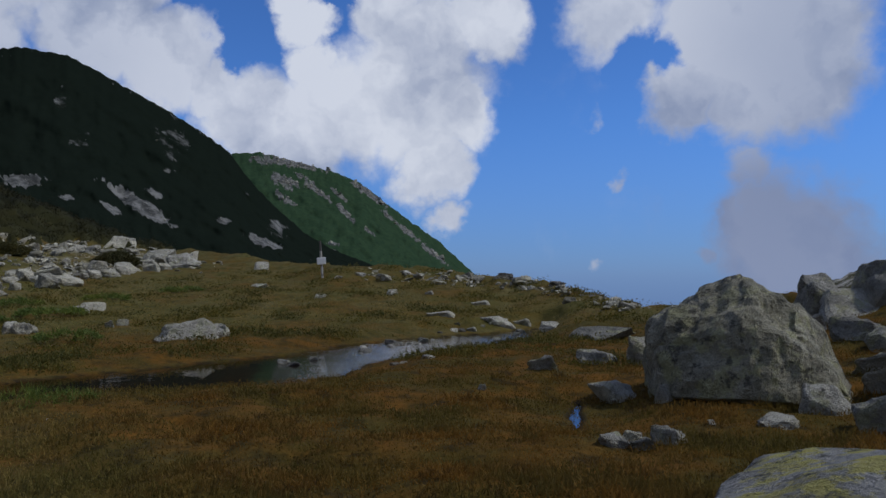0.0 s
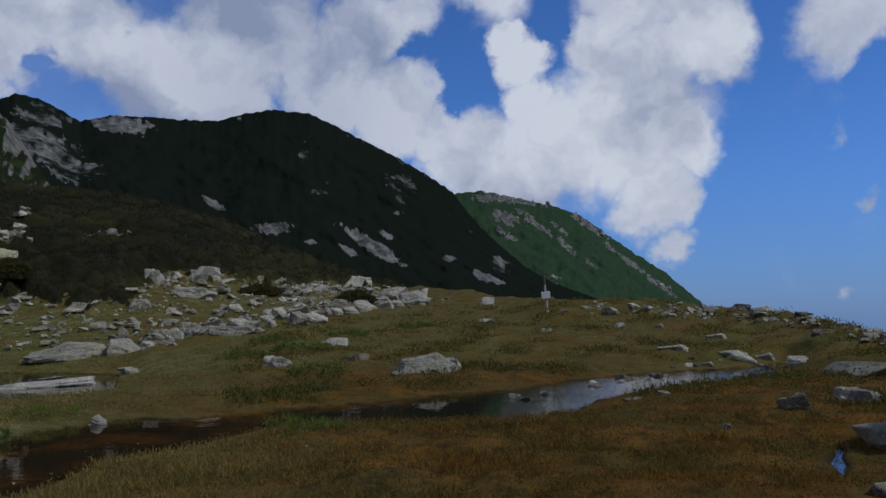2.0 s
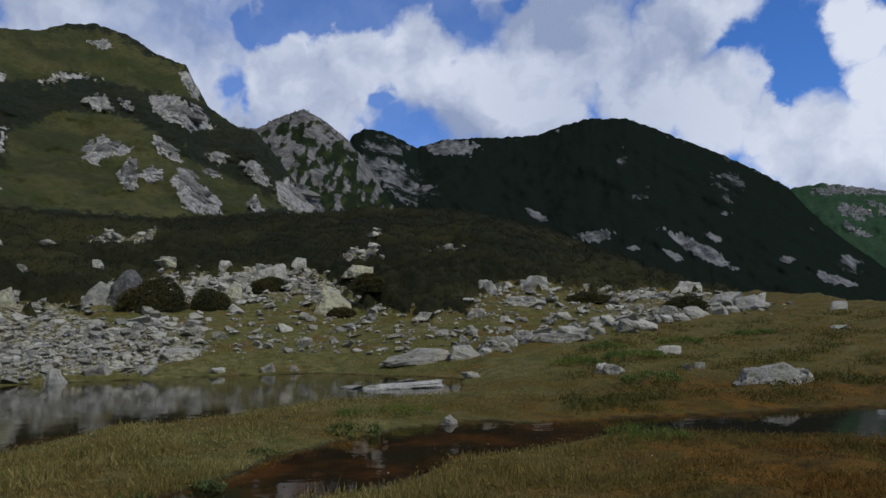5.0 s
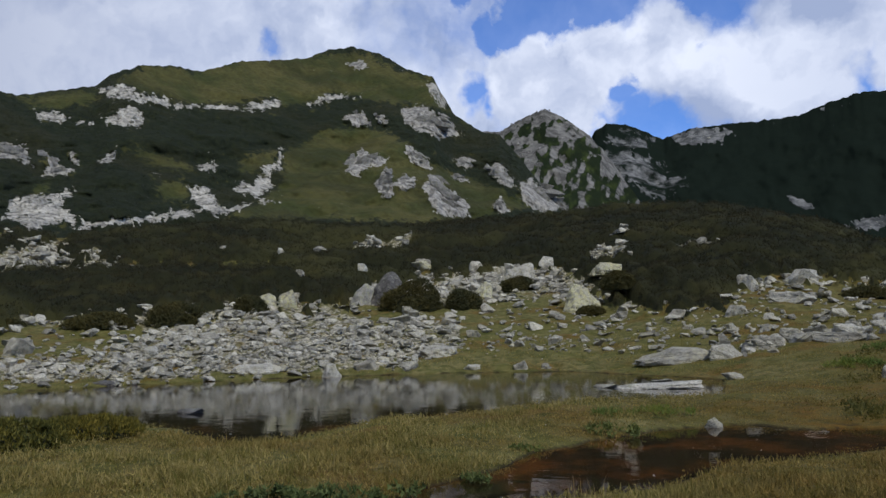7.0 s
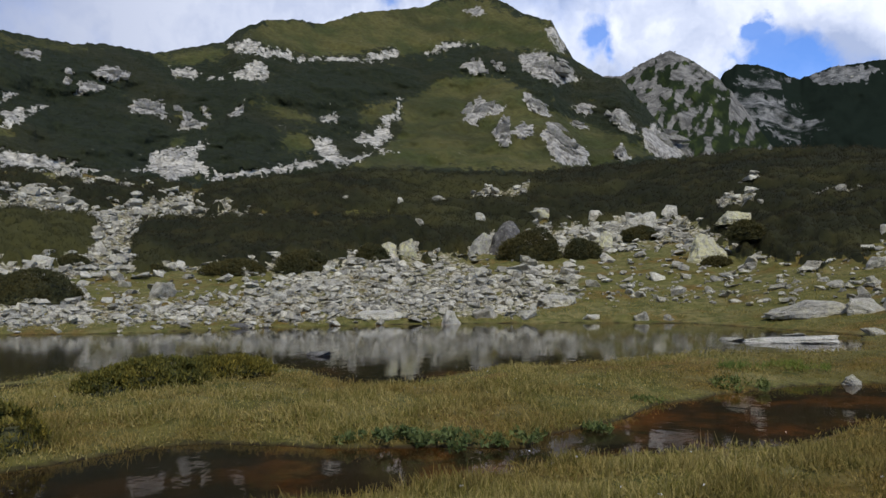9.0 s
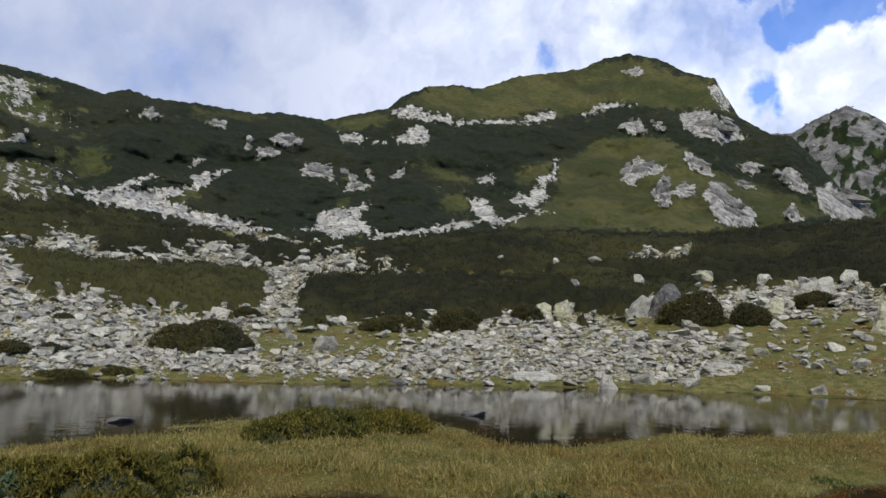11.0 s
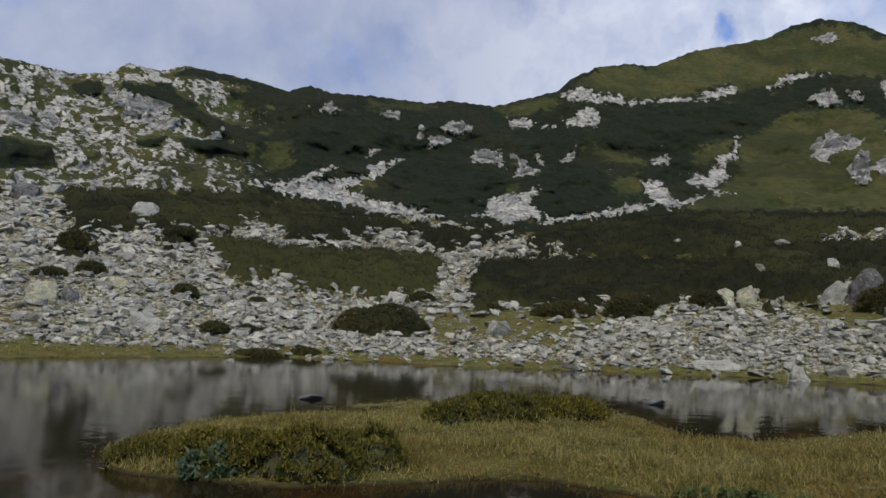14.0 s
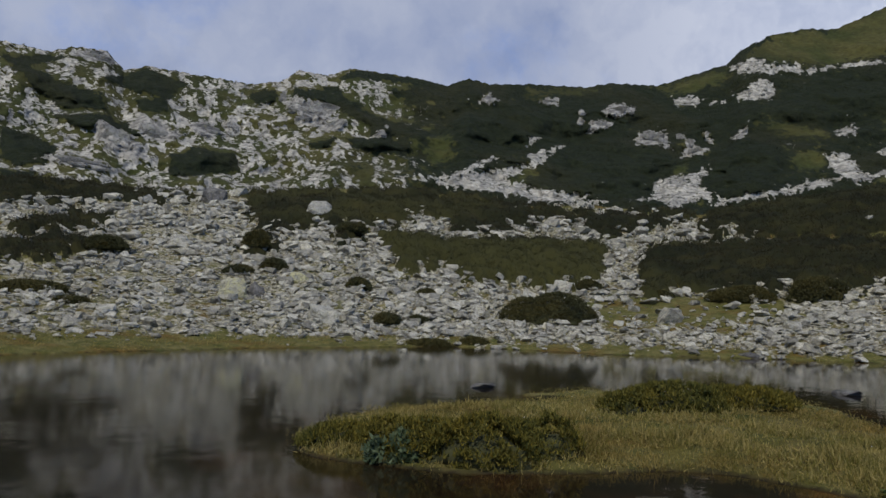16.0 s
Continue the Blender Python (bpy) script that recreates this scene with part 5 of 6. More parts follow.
# stones by the boulder and the stream: azimuth, elevation, width, height, kind
place_stones([(-24.61, -7.46, 3.95, 3.09, 0), (-25.26, -8.69, 3.96, 1.86, 0), (-28.54, -7.41, 3.54, 2.06, 0), (-28.49, -9.69, 4.6, 3.09, 0), (-11.56, -11.37, 2.19, 0.91, 0), (-13.43, -11.64, 2.61, 1.07, 0), (-12.66, -11.1, 1.68, 0.83, 3), (-15.16, -11.11, 2.44, 1.24, 0), (-11.91, -8.66, 3.96, 1.57, 3), (-14.89, -8.57, 1.59, 1.32, 3), (-13.89, -6.14, 2.32, 2.15, 0), (-11.25, -4.52, 5.17, 0.99, 0), (-10.76, -6.08, 2.99, 0.99, 0), (-7.03, -6.53, 2.74, 1.07, 0), (-22.04, -9.73, 2.68, 0.83, 3)], "grey granite stone in brown turf", "stones by the great boulder", turf_granite)
place_stones([(-25.21, -2.58, 3.92, 2.56, 0), (-26.87, -2.81, 4.13, 1.86, 0), (-28.66, -2.06, 3.92, 2.81, 0), (-27.17, -4.08, 3.52, 1.4, 0), (-28.69, -4.67, 2.48, 1.4, 0), (-28.09, -6.02, 3.11, 1.24, 0), (-24.69, -3.6, 2.07, 1.07, 0), (-18, -9.73, 0.59, 0.33, 0), (-2.66, -7.87, 0.75, 0.41, 0), (-15.59, -7.85, 1.25, 0.58, 0)], "grey granite boulder in a heap beside the turf", "boulder heap", turf_granite)
LICHEN_AZ = -25.97
at_l = way(LICHEN_AZ - 3.0, 0) * 4.75 + Vector((0, 0, 0.12))
put_stone(hull_mesh("lichen_slab", stone_points(random.Random(5), 22, 0.8), 0.03, 4, 0.02, 8), at_l, 2.3, 0.74, lichen_granite, "flat granite slab covered with yellow and black lichen", "", 0.9)
place_stones([(-3.92, -3.54, 2.56, 0.74, 0), (-5.64, -3.42, 1.32, 0.45, 0), (-7.91, -3.62, 2.15, 0.45, 0), (0.18, -2.75, 2.15, 0.37, 3), (3.67, -1.26, 0.91, 0.41, 0), (8.56, -1.38, 1.32, 0.25, 0), (13.05, -0.66, 1.32, 0.29, 0), (1, -1.23, 0.66, 0.29, 0), (15.43, -3.96, 1.08, 0.91, 0), (28.28, -3.4, 1.24, 0.74, 0), (24.43, -2.24, 1.07, 0.5, 0), (25.85, -2.16, 0.91, 0.29, 0), (22.66, -3.18, 0.74, 0.45, 0)], "pale granite stone on the grassy knoll", "stones on the knoll", knoll_granite)
place_stones([(12.93, 0.67, 1.07, 0.5, 0), (-4.36, -0.11, 1.49, 0.41, 1), (-8.22, -0.62, 1.24, 0.33, 1), (-10.62, -1.27, 2.06, 0.33, 1), (7.55, -0.04, 0.74, 0.25, 0), (2.64, 0.22, 1.07, 0.29, 0), (-2.7, -1.99, 1.4, 0.33, 0), (5.92, 0.15, 0.83, 0.25, 0), (-1.48, -0.13, 0.99, 0.25, 0), (-12.19, -2, 1.65, 0.33, 0), (-12.77, -2.47, 1.24, 0.29, 0)], "pale granite stone on the grassy knoll", "stones on the knoll", knoll_granite)
place_stones([(37.74, -2.13, 2.56, 0.91, 0), (35.54, -1.59, 2.72, 0.91, 0), (30.85, -1.11, 4.62, 0.62, 0), (26.04, -0.26, 3.47, 0.74, 0), (32.82, 2.64, 2.31, 0.99, 3), (36.16, 2.6, 1.4, 1.07, 3), (21.89, -3.13, 0.83, 0.45, 0)], "pale granite boulder at the foot of the slope", "shore boulders")
place_stones([(62.94, -2.52, 1.73, 0.83, 0), (59.87, -2.66, 1.73, 0.7, 3), (57.77, -1.69, 2.97, 0.83, 0), (60.44, 0.75, 2.97, 0.58, 0), (55.45, -2.65, 1.73, 0.41, 0), (51.88, -2.71, 1.07, 0.62, 0), (50, -2.69, 0.83, 0.41, 0), (42.1, -3.78, 2.23, 0.33, 0), (46.05, -4.03, 1.82, 0.21, 0), (37.51, -3.54, 1.74, 0.5, 0), (27.55, -3.44, 1.49, 0.7, 0)], "pale granite boulder beside the tarn", "shore boulders")
place_stones([(23.78, -2.12, 1.73, 0.58, 0), (37.13, 0.68, 1.73, 0.74, 0), (37.38, -0.45, 0.91, 0.7, 0), (27.72, -0.02, 1.73, 0.83, 0), (30.77, 0.39, 1.32, 0.58, 0), (33.48, 1.45, 2.97, 0.74, 3), (22.26, 1.91, 2.15, 0.91, 3), (19.69, 1.04, 2.56, 0.91, 3), (40.8, 0.67, 1.65, 0.58, 0), (49.74, 4.82, 1.08, 0.5, 3), (58.34, 4.38, 2.57, 0.83, 2), (63.07, 4.58, 0.75, 0.58, 3)], "pale granite boulder at the foot of the slope", "shore boulders")
place_stones([(109.82, -1.2, 2.39, 1.24, 3), (119.74, 3.92, 1.9, 0.83, 0), (85.46, -0.75, 2.15, 1.07, 0), (92.92, 1.38, 1.73, 0.99, 3), (117.8, 6.97, 1.83, 1.16, 1), (77.83, -1.04, 1.82, 0.66, 0), (80.13, -2.89, 1.9, 0.37, 1), (74.7, -4.96, 1.9, 0.33, 1), (98.51, -5.55, 2.16, 0.33, 1), (104.08, -3.17, 0.5, 0.25, 3)], "granite boulder in the scree above the tarn", "scree boulders")


def shaped_boulder(az, el, wd, hd, outline, mat, label, seed, depth=0.7):
    """A boulder of a given profile: across from -0.5 to 0.5, up from 0 to 1."""
    pts, rnd = [], random.Random(seed)
    for u, h in outline:
        b = (1.15 - 2.0 * u * u) * rnd.uniform(0.75, 1.15)
        pts += [Vector((u, rnd.uniform(-0.15, 0.15), h)), Vector((u * 0.92, -0.24 * b, h * rnd.uniform(0.6, 0.9))), Vector((u * 0.9, -0.42 * b, h * rnd.uniform(0.15, 0.5))), Vector((u * 0.8, 0.40 * b, h * 0.7)), Vector((u * 0.9, 0.3 * b, -0.05)), Vector((u * 0.9, -0.40 * b, -0.05))]
    r, at = spot(az, el)
    w, h = 2 * r * math.tan(radians(wd) / 2), 2 * r * math.tan(radians(hd) / 2)
    at = at * ((r + w * depth * 0.4) / r)
    at.z = max(min(height(az, r + w * depth * 0.4), EYE + (r + w * depth * 0.4) * math.tan(radians(el)) + 0.12 * h), 0.0)
    put_stone(hull_mesh("boulder", pts, 0.02, 4, 0.052, seed, 0.12), at, w, h * 0.76, mat, label, "", depth, 0.25)


shaped_boulder(47.38, 1.23, 2.99, 2.57, [(-0.5, 0.14), (-0.3, 0.64), (-0.2, 0.98), (-0.09, 1.0), (-0.01, 0.74), (0.43, 0.44), (0.5, 0.14), (0.14, 0.0)], yellow_granite, "tall yellowish granite boulder with a peaked top", 60, 0.6)
shaped_boulder(51.56, 3.5, 2.59, 1.78, [(-0.5, 0.16), (-0.43, 0.71), (0.02, 0.8), (0.1, 1.0), (0.29, 1.0), (0.35, 0.38), (0.5, 0.0)], pale_granite, "pale blocky granite boulder among dwarf pine", 61)
shaped_boulder(54.43, 2.53, 1.54, 1.52, [(-0.5, 0.0), (-0.45, 0.34), (0.12, 1.0), (0.5, 0.79), (0.37, 0.05)], yellow_granite, "wedge-shaped pale granite boulder", 62)
shaped_boulder(54.49, 4.22, 1.19, 0.72, [(-0.5, 0.0), (-0.17, 1.0), (0.5, 0.0)], pale_granite, "small pointed pale granite boulder", 63)
shaped_boulder(69.82, 2.01, 1.55, 1.31, [(-0.5, 0.0), (-0.39, 0.81), (0.08, 1.0), (0.45, 0.81), (0.5, 0.0)], yellow_granite, "rounded yellowish granite boulder at the pine edge", 64)
shaped_boulder(68.43, 2.08, 1.39, 1.48, [(-0.5, 0.0), (-0.44, 0.67), (0.26, 1.0), (0.5, 0.06)], yellow_granite, "leaning yellowish granite boulder at the pine edge", 65)
shaped_boulder(70.63, -2.46, 3.74, 0.81, [(-0.5, 0.2), (-0.3, 0.95), (0.24, 1.0), (0.5, 0.7), (0.37, 0.1), (-0.3, 0.0)], pale_granite, "long smooth pale granite boulder on the shore", 66, 0.5)
shaped_boulder(65.33, -2.86, 1.47, 1.39, [(-0.5, 0.03), (-0.22, 1.0), (0.22, 0.85), (0.5, 0.0)], pale_granite, "upright pale granite block on the shore", 67)
shaped_boulder(41.01, -2.42, 6.45, 1.37, [(-0.5, 0.0), (-0.33, 0.59), (-0.07, 1.0), (0.24, 0.95), (0.46, 0.41), (0.5, 0.05)], pale_granite, "broad pale granite slab on the shore", 68, 0.4)
shaped_boulder(42.47, -4.11, 6.01, 0.71, [(-0.5, 0.16), (-0.33, 0.58), (0.04, 0.79), (0.27, 0.89), (0.5, 1.0), (0.33, 0.26), (-0.24, 0.0)], knoll_granite, "low flat granite slab lying in the tarn", 69, 0.28)
shaped_boulder(45.56, 4.0, 2.42, 1.04, [(-0.5, 0.07), (-0.2, 1.0), (0.5, 0.81), (0.44, 0.44), (-0.05, 0.0)], yellow_granite, "low yellowish granite boulder among dwarf pine", 70)
shaped_boulder(17.59, -4.15, 4.71, 2.04, [(-0.5, 0.2), (-0.41, 0.8), (0.23, 1.0), (0.5, 0.53), (0.44, 0.06), (0.1, 0.0), (-0.24, 0.14)], knoll_granite, "large grey granite boulder on the grassy knoll", 71)
shaped_boulder(17.85, 0.81, 3.01, 1.31, [(-0.5, 0.06), (-0.45, 0.81), (0.0, 1.0), (0.5, 0.0)], knoll_granite, "grey granite boulder on the knoll crest", 72)
shaped_boulder(32.87, 2.7, 2.43, 0.97, [(-0.5, 0.0), (-0.39, 0.67), (-0.09, 1.0), (0.43, 0.58), (0.5, 0.0)], pale_granite, "pale rounded granite boulder at the pine edge", 73)
shaped_boulder(116.19, 0.45, 2.30, 1.88, [(-0.5, 0.0), (-0.41, 0.67), (-0.18, 1.0), (0.33, 0.92), (0.5, 0.0)], yellow_granite, "big yellowish granite boulder in the scree", 74)
shaped_boulder(114.59, 0.56, 1.64, 1.35, [(-0.5, 0.0), (-0.1, 1.0), (0.33, 0.56), (0.5, 0.0)], dark_granite, "dark grey granite boulder leaning in the scree", 75)
shaped_boulder(111.8, 1.78, 1.68, 0.95, [(-0.5, 0.32), (-0.35, 1.0), (0.22, 0.92), (0.5, 0.4), (0.07, 0.0)], yellow_granite, "yellowish granite block in the scree", 76)
shaped_boulder(110.49, 6.54, 2.38, 1.20, [(-0.5, 0.03), (-0.22, 0.87), (0.24, 1.0), (0.5, 0.39), (0.12, 0.0)], turf_granite, "grey granite boulder lying in dwarf pine", 77)

shaped_boulder(61.42, 2.08, 3.42, 3.19, [(-0.5, 0.0), (-0.31, 0.41), (-0.14, 0.73), (0.01, 0.95), (0.15, 1.0), (0.29, 0.87), (0.38, 0.67), (0.48, 0.28), (0.5, 0.0)], dark_granite, "tall dark grey pointed boulder among dwarf pine", 6)
shaped_boulder(63.34, 2.11, 2.22, 2.04, [(-0.5, 0.0), (-0.17, 0.56), (0.24, 1.0), (0.5, 0.84), (0.5, 0.0)], turf_granite, "pale grey granite block leaning on a dark boulder", 7)
shaped_boulder(39.21, -6.63, 1.34, 0.86, [(-0.5, 0.0), (-0.26, 0.71), (0.04, 1.0), (0.38, 0.46), (0.5, 0.0)], pale_granite, "small pale granite stone standing in the brown pool", 8)

# the stony edge between the knoll and the tarn's shore
EDGE = [(37.7, -1.8), (34.0, -1.4), (32.9, -1.0), (28.8, -0.7), (24.8, 0.2), (21.9, 0.4), (18.6, 0.8)]
RE = random.Random(41)
e_az, e_el = np.array(EDGE).T
for k in range(58):
    az0 = RE.uniform(e_az.min(), e_az.max())
    el0 = float(np.interp(az0, e_az[::-1], e_el[::-1])) + RE.gauss(0, 0.16)
    wd0 = RE.choice((0.7, 0.9, 1.2, 1.2, 1.8))
    place_stones([(az0, el0, wd0 * RE.uniform(0.8, 1.3), wd0 * RE.uniform(0.35, 0.55), RE.choice((0, 0, 3)))], "pale granite block along the edge of the knoll", "edge stones", None, 0.8, "boulder", 0.5)


# small stones in the riffles and along the banks of the stream
RS = random.Random(29)
for k in range(56):
    u = RS.random()
    x0, y0 = -2.2 + 4.6 * u, 15.2 + 11.0 * u
    bank = RS.choice((-1, 1)) * RS.uniform(0.2, 1.0) ** 0.6
    x0, y0 = x0 - 1.5 * bank * (0.6 + 0.4 * (1 - u)), y0 + 1.0 * bank
    az0, r0 = math.degrees(math.atan2(-x0, y0)), math.hypot(x0, y0)
    w0 = RS.uniform(0.10, 0.32)
    put_stone(BOULDERS[RS.randrange(16)], Vector((x0, y0, max(height(az0, r0), -0.02))), w0, w0 * RS.uniform(0.25, 0.45), RS.choice((turf_granite, turf_granite, dark_granite, knoll_granite)), "grey stone at the edge of the shallow stream", "stream stones", 0.8, 0.5, name="stone")



# ---- scree ----
def joined(az, r, z, size, flat, seed):
    """Many stones as one mesh."""
    rg = np.random.default_rng(seed)
    vs, fs, n = [], [], 0
    kind = rg.integers(0, len(PEBBLE_ARRAYS), len(az))
    for k, (v, f) in enumerate(PEBBLE_ARRAYS):
        pick = np.nonzero(kind == k)[0]
        if not len(pick):
            continue
        a = rg.uniform(0, 2 * np.pi, len(pick))
        tilt = rg.normal(0, 0.16, (len(pick), 2))
        s = size[pick][:, None] * np.stack([rg.uniform(0.8, 1.4, len(pick)), rg.uniform(0.7, 1.1, len(pick)), flat * rg.uniform(0.5, 1.15, len(pick))], 1)
        p = v[None] * s[:, None]
        p[..., 2] += p[..., 0] * tilt[:, :1] + p[..., 1] * tilt[:, 1:]
        q = np.stack([p[..., 0] * np.cos(a)[:, None] - p[..., 1] * np.sin(a)[:, None], p[..., 0] * np.sin(a)[:, None] + p[..., 1] * np.cos(a)[:, None], p[..., 2]], -1)
        ctr = np.stack([-r[pick] * np.sin(np.radians(az[pick])), r[pick] * np.cos(np.radians(az[pick])), z[pick] + 0.16 * size[pick]], 1)
        vs.append((q + ctr[:, None]).reshape(-1, 3))
        fs.append((f[None] + (np.arange(len(pick)) * len(v))[:, None, None] + n).reshape(-1, 3))
        n += len(pick) * len(v)
    return np.concatenate(vs), np.concatenate(fs)


N = 260000
saz, sr = rng.uniform(-17, 137, N), np.exp(rng.uniform(np.log(24), np.log(116), N))
_, _, sz_, spine, srock, swet, _ = ground_at(saz, sr)
clus = 0.5 + 1.3 * (fbm(saz * 0.7, sr * 0.12, 4, 91) - 0.5) + 0.6 * (fbm(saz * 3.0, sr * 0.4, 3, 93) - 0.5)
keep = (rng.uniform(0, 1, N) < np.clip(srock, 0, 0.92) ** 1.6 * (0.16 + 0.84 * smooth(clus, 0.38, 0.58))) & (spine < 0.4) & (swet < 0.1)
saz, sr, sz_ = saz[keep], sr[keep], sz_[keep]
ssize = sr * np.exp(rng.normal(np.log(0.0047), 0.66, len(sr))).clip(0.0018, 0.019)
order = np.argsort(-ssize / sr)
near_ones = [k for k in order if 36 < saz[k] < 128 and sr[k] < 62 and ssize[k] < 0.0125 * sr[k]][:290]
rest = np.setdiff1d(np.arange(len(sr)), near_ones)
v, f = joined(saz[rest], sr[rest], sz_[rest], ssize[rest], 0.74, 5)
scree = part("scree", mesh_of("scree", v, f), granite_mat)
tagged(scree, "field of pale angular granite scree above the tarn", "scree", kind="stuff")
for k in near_ones:
    a = radians(saz[k])
    put_stone(PEBBLES[R3.randrange(14)], Vector((-sr[k] * math.sin(a), sr[k] * math.cos(a), sz_[k])), ssize[k] * R3.uniform(1.0, 1.4), ssize[k] * R3.uniform(0.40, 0.72), (granite_mat, granite_mat, granite_mat, pale_granite)[R3.randrange(4)], "pale angular granite stone lying in the scree", "scree stones", R3.uniform(0.7, 1.0), name="stone")


# ---- leaves ----
def spikes(ctr, length, width, up, seed, count, spread_):
    """Clumps of pointed leaves as one mesh: count triangles to a clump."""
    rg = np.random.default_rng(seed)
    m = len(ctr)
    base = np.repeat(ctr, count, 0) + rg.normal(0, 1, (m * count, 3)) * np.repeat(spread_, count)[:, None] * np.array([1, 1, 0.5])
    d = rg.normal(0, 1, (m * count, 3)) + np.array([0, 0, up])
    d /= np.linalg.norm(d, axis=1)[:, None]
    side = np.cross(d, rg.normal(0, 1, (m * count, 3)))
    side /= np.linalg.norm(side, axis=1)[:, None]
    ln, wd = np.repeat(length, count)[:, None] * rg.uniform(0.6, 1.3, (m * count, 1)), np.repeat(width, count)[:, None]
    v = np.stack([base - side * wd / 2, base + side * wd / 2, base + d * ln], 1).reshape(-1, 3)
    return v, np.arange(m * count * 3).reshape(-1, 3)


N = 230000
paz, pr = rng.uniform(12, 137, N), np.exp(rng.uniform(np.log(28), np.log(118), N))
px_, py_, pz_, ppine, _, _, _ = ground_at(paz, pr)
keep = ppine > 0.2
ctr = np.stack([px_, py_, pz_], 1)[keep][:22000]
dist = pr[keep][:22000]
v, f = spikes(ctr, dist * 0.0026, dist * 0.0008, 3.0, 31, 9, dist * 0.0028)
carpet = part("dwarf_pine_carpet", mesh_of("dwarf_pine_carpet", v, f, tint=np.repeat(pine_tint(ctr[:, 0], ctr[:, 1], ctr[:, 2]), 27)), pine_mat)
tagged(carpet, "dense dark green carpet of dwarf mountain pine", "shrub", kind="stuff")


def dome(seed, w, d, h, count):
    """Points on top of a low mound, in its own coordinates."""
    rg = np.random.default_rng(seed)
    t, up = rg.uniform(0, 2 * np.pi, count), rg.uniform(0, 1, count) ** 0.8
    flat = np.sqrt(1 - up ** 2)
    q = np.stack([flat * np.cos(t), flat * np.sin(t)], 1)
    n = 0.62 + 0.50 * fbm(q[:, 0] * 1.6 + seed, q[:, 1] * 1.6, 3, seed)
    return np.stack([q[:, 0] * w / 2 * n, q[:, 1] * d / 2 * n, h * up * n], 1)


def core(name, w, d, h, seed):
    bm = bmesh.new()
    bmesh.ops.create_icosphere(bm, subdivisions=3, radius=1)
    for v in bm.verts:
        k = 0.72 + 0.22 * noise.fractal(v.co * 1.7 + Vector((seed, 0, 0)), 0.8, 2, 3)
        v.co = Vector((v.co.x * w / 2 * k, v.co.y * d / 2 * k, max(v.co.z, -0.12) * h * k * 0.78))
    return from_bm(name, bm, False)


core_mat, g, p, pos = material("dark_twigs")
finish(g, p, g.mix(g.noise(pos, 3, 5), (0.030, 0.032, 0.012), (0.054, 0.053, 0.018)), 0.95)


bush_mat = leaf("bush_needles", (0.036, 0.040, 0.015), (0.066, 0.066, 0.024))


def pine_bush(az, el, wd, hd, seed):
    r, at = spot(az, el)
    w, h = 2 * r * math.tan(radians(wd) / 2), 2 * r * math.tan(radians(hd) / 2)
    w, h = w * 1.1, h * 0.95
    d = w * 0.7
    bush = new("dwarf_pine")
    rr = r + d * 0.4
    at = Vector((-rr * math.sin(radians(az)), rr * math.cos(radians(az)), height(az, rr) - 0.05))
    bush.matrix_basis = Matrix.Translation(at) @ Matrix.Rotation(math.atan2(at.y, at.x) - math.pi / 2, 4, "Z")
    tagged(bush, "low rounded dark green dwarf pine bush among scree", "bush", "dwarf pine bushes")
    part("stem_mass", core("stem_mass", w, d, h, seed), core_mat, bush)
    c = dome(seed, w * 0.96, d, h, int(260 + 50 * w * d))
    v, f = spikes(c, np.full(len(c), r * 0.0021), np.full(len(c), r * 0.0014), 1.0, seed, 13, np.full(len(c), r * 0.002))
    part("foliage", mesh_of("foliage", v, f, tint=np.full(len(v), 0.35 + 0.55 * ((seed * 37) % 100) / 100)), bush_mat, bush)


BUSHES = [(93.64, -1.01, 7.59, 2.56, 0), (75.94, 0.95, 4.29, 1.82, 0), (80.58, 0.72, 4.79, 1.07, 0), (59.4, 1.51, 4.79, 2.39, 0), (55.79, 1.62, 2.64, 1.49, 0), (46.75, 0.97, 1.9, 0.66, 0), (51.8, 2.94, 2.64, 1.16, 0), (44.77, 2.55, 2.56, 1.32, 0), (29.15, 1.61, 3.47, 0.7, 0), (22.51, 0.85, 3.05, 1.07, 0), (71.02, 1.64, 2.48, 1.32, 0), (55.81, 1.82, 2.64, 1.24, 0)]
BUSHES += [(102.25, -2.72, 3.47, 0.58, 0), (99.06, -2.58, 1.9, 0.5, 0), (105.35, -1.44, 2.06, 0.74, 0), (103.1, -1.23, 1.49, 0.58, 0), (107.47, 1.21, 1.9, 0.99, 0), (113.45, 2.44, 1.9, 0.83, 0), (108.11, 5.05, 2.24, 0.66, 0), (124.59, 3.04, 2.97, 0.99, 0), (102.53, 0.79, 1.16, 0.58, 0), (128.83, 0.43, 4.54, 0.91, 0), (126.48, -0.25, 2.48, 0.74, 0), (115.87, 2.08, 2.06, 0.66, 0), (114.77, 4, 1.9, 1.24, 0), (85.84, 0.98, 1.4, 0.58, 0), (90.92, 1.5, 1.65, 0.74, 0)]
for k, (az, el, wd, hd, _) in enumerate(BUSHES):
    pine_bush(az, el, wd, hd, 500 + k)


stalk_mat = leaf("dry_stalks", (0.20, 0.16, 0.07), (0.36, 0.29, 0.14))
dock_mat = leaf("dock_leaves", (0.040, 0.072, 0.040), (0.095, 0.135, 0.085))
meadow_green = leaf("green_blades", (0.070, 0.115, 0.020), (0.150, 0.195, 0.045))


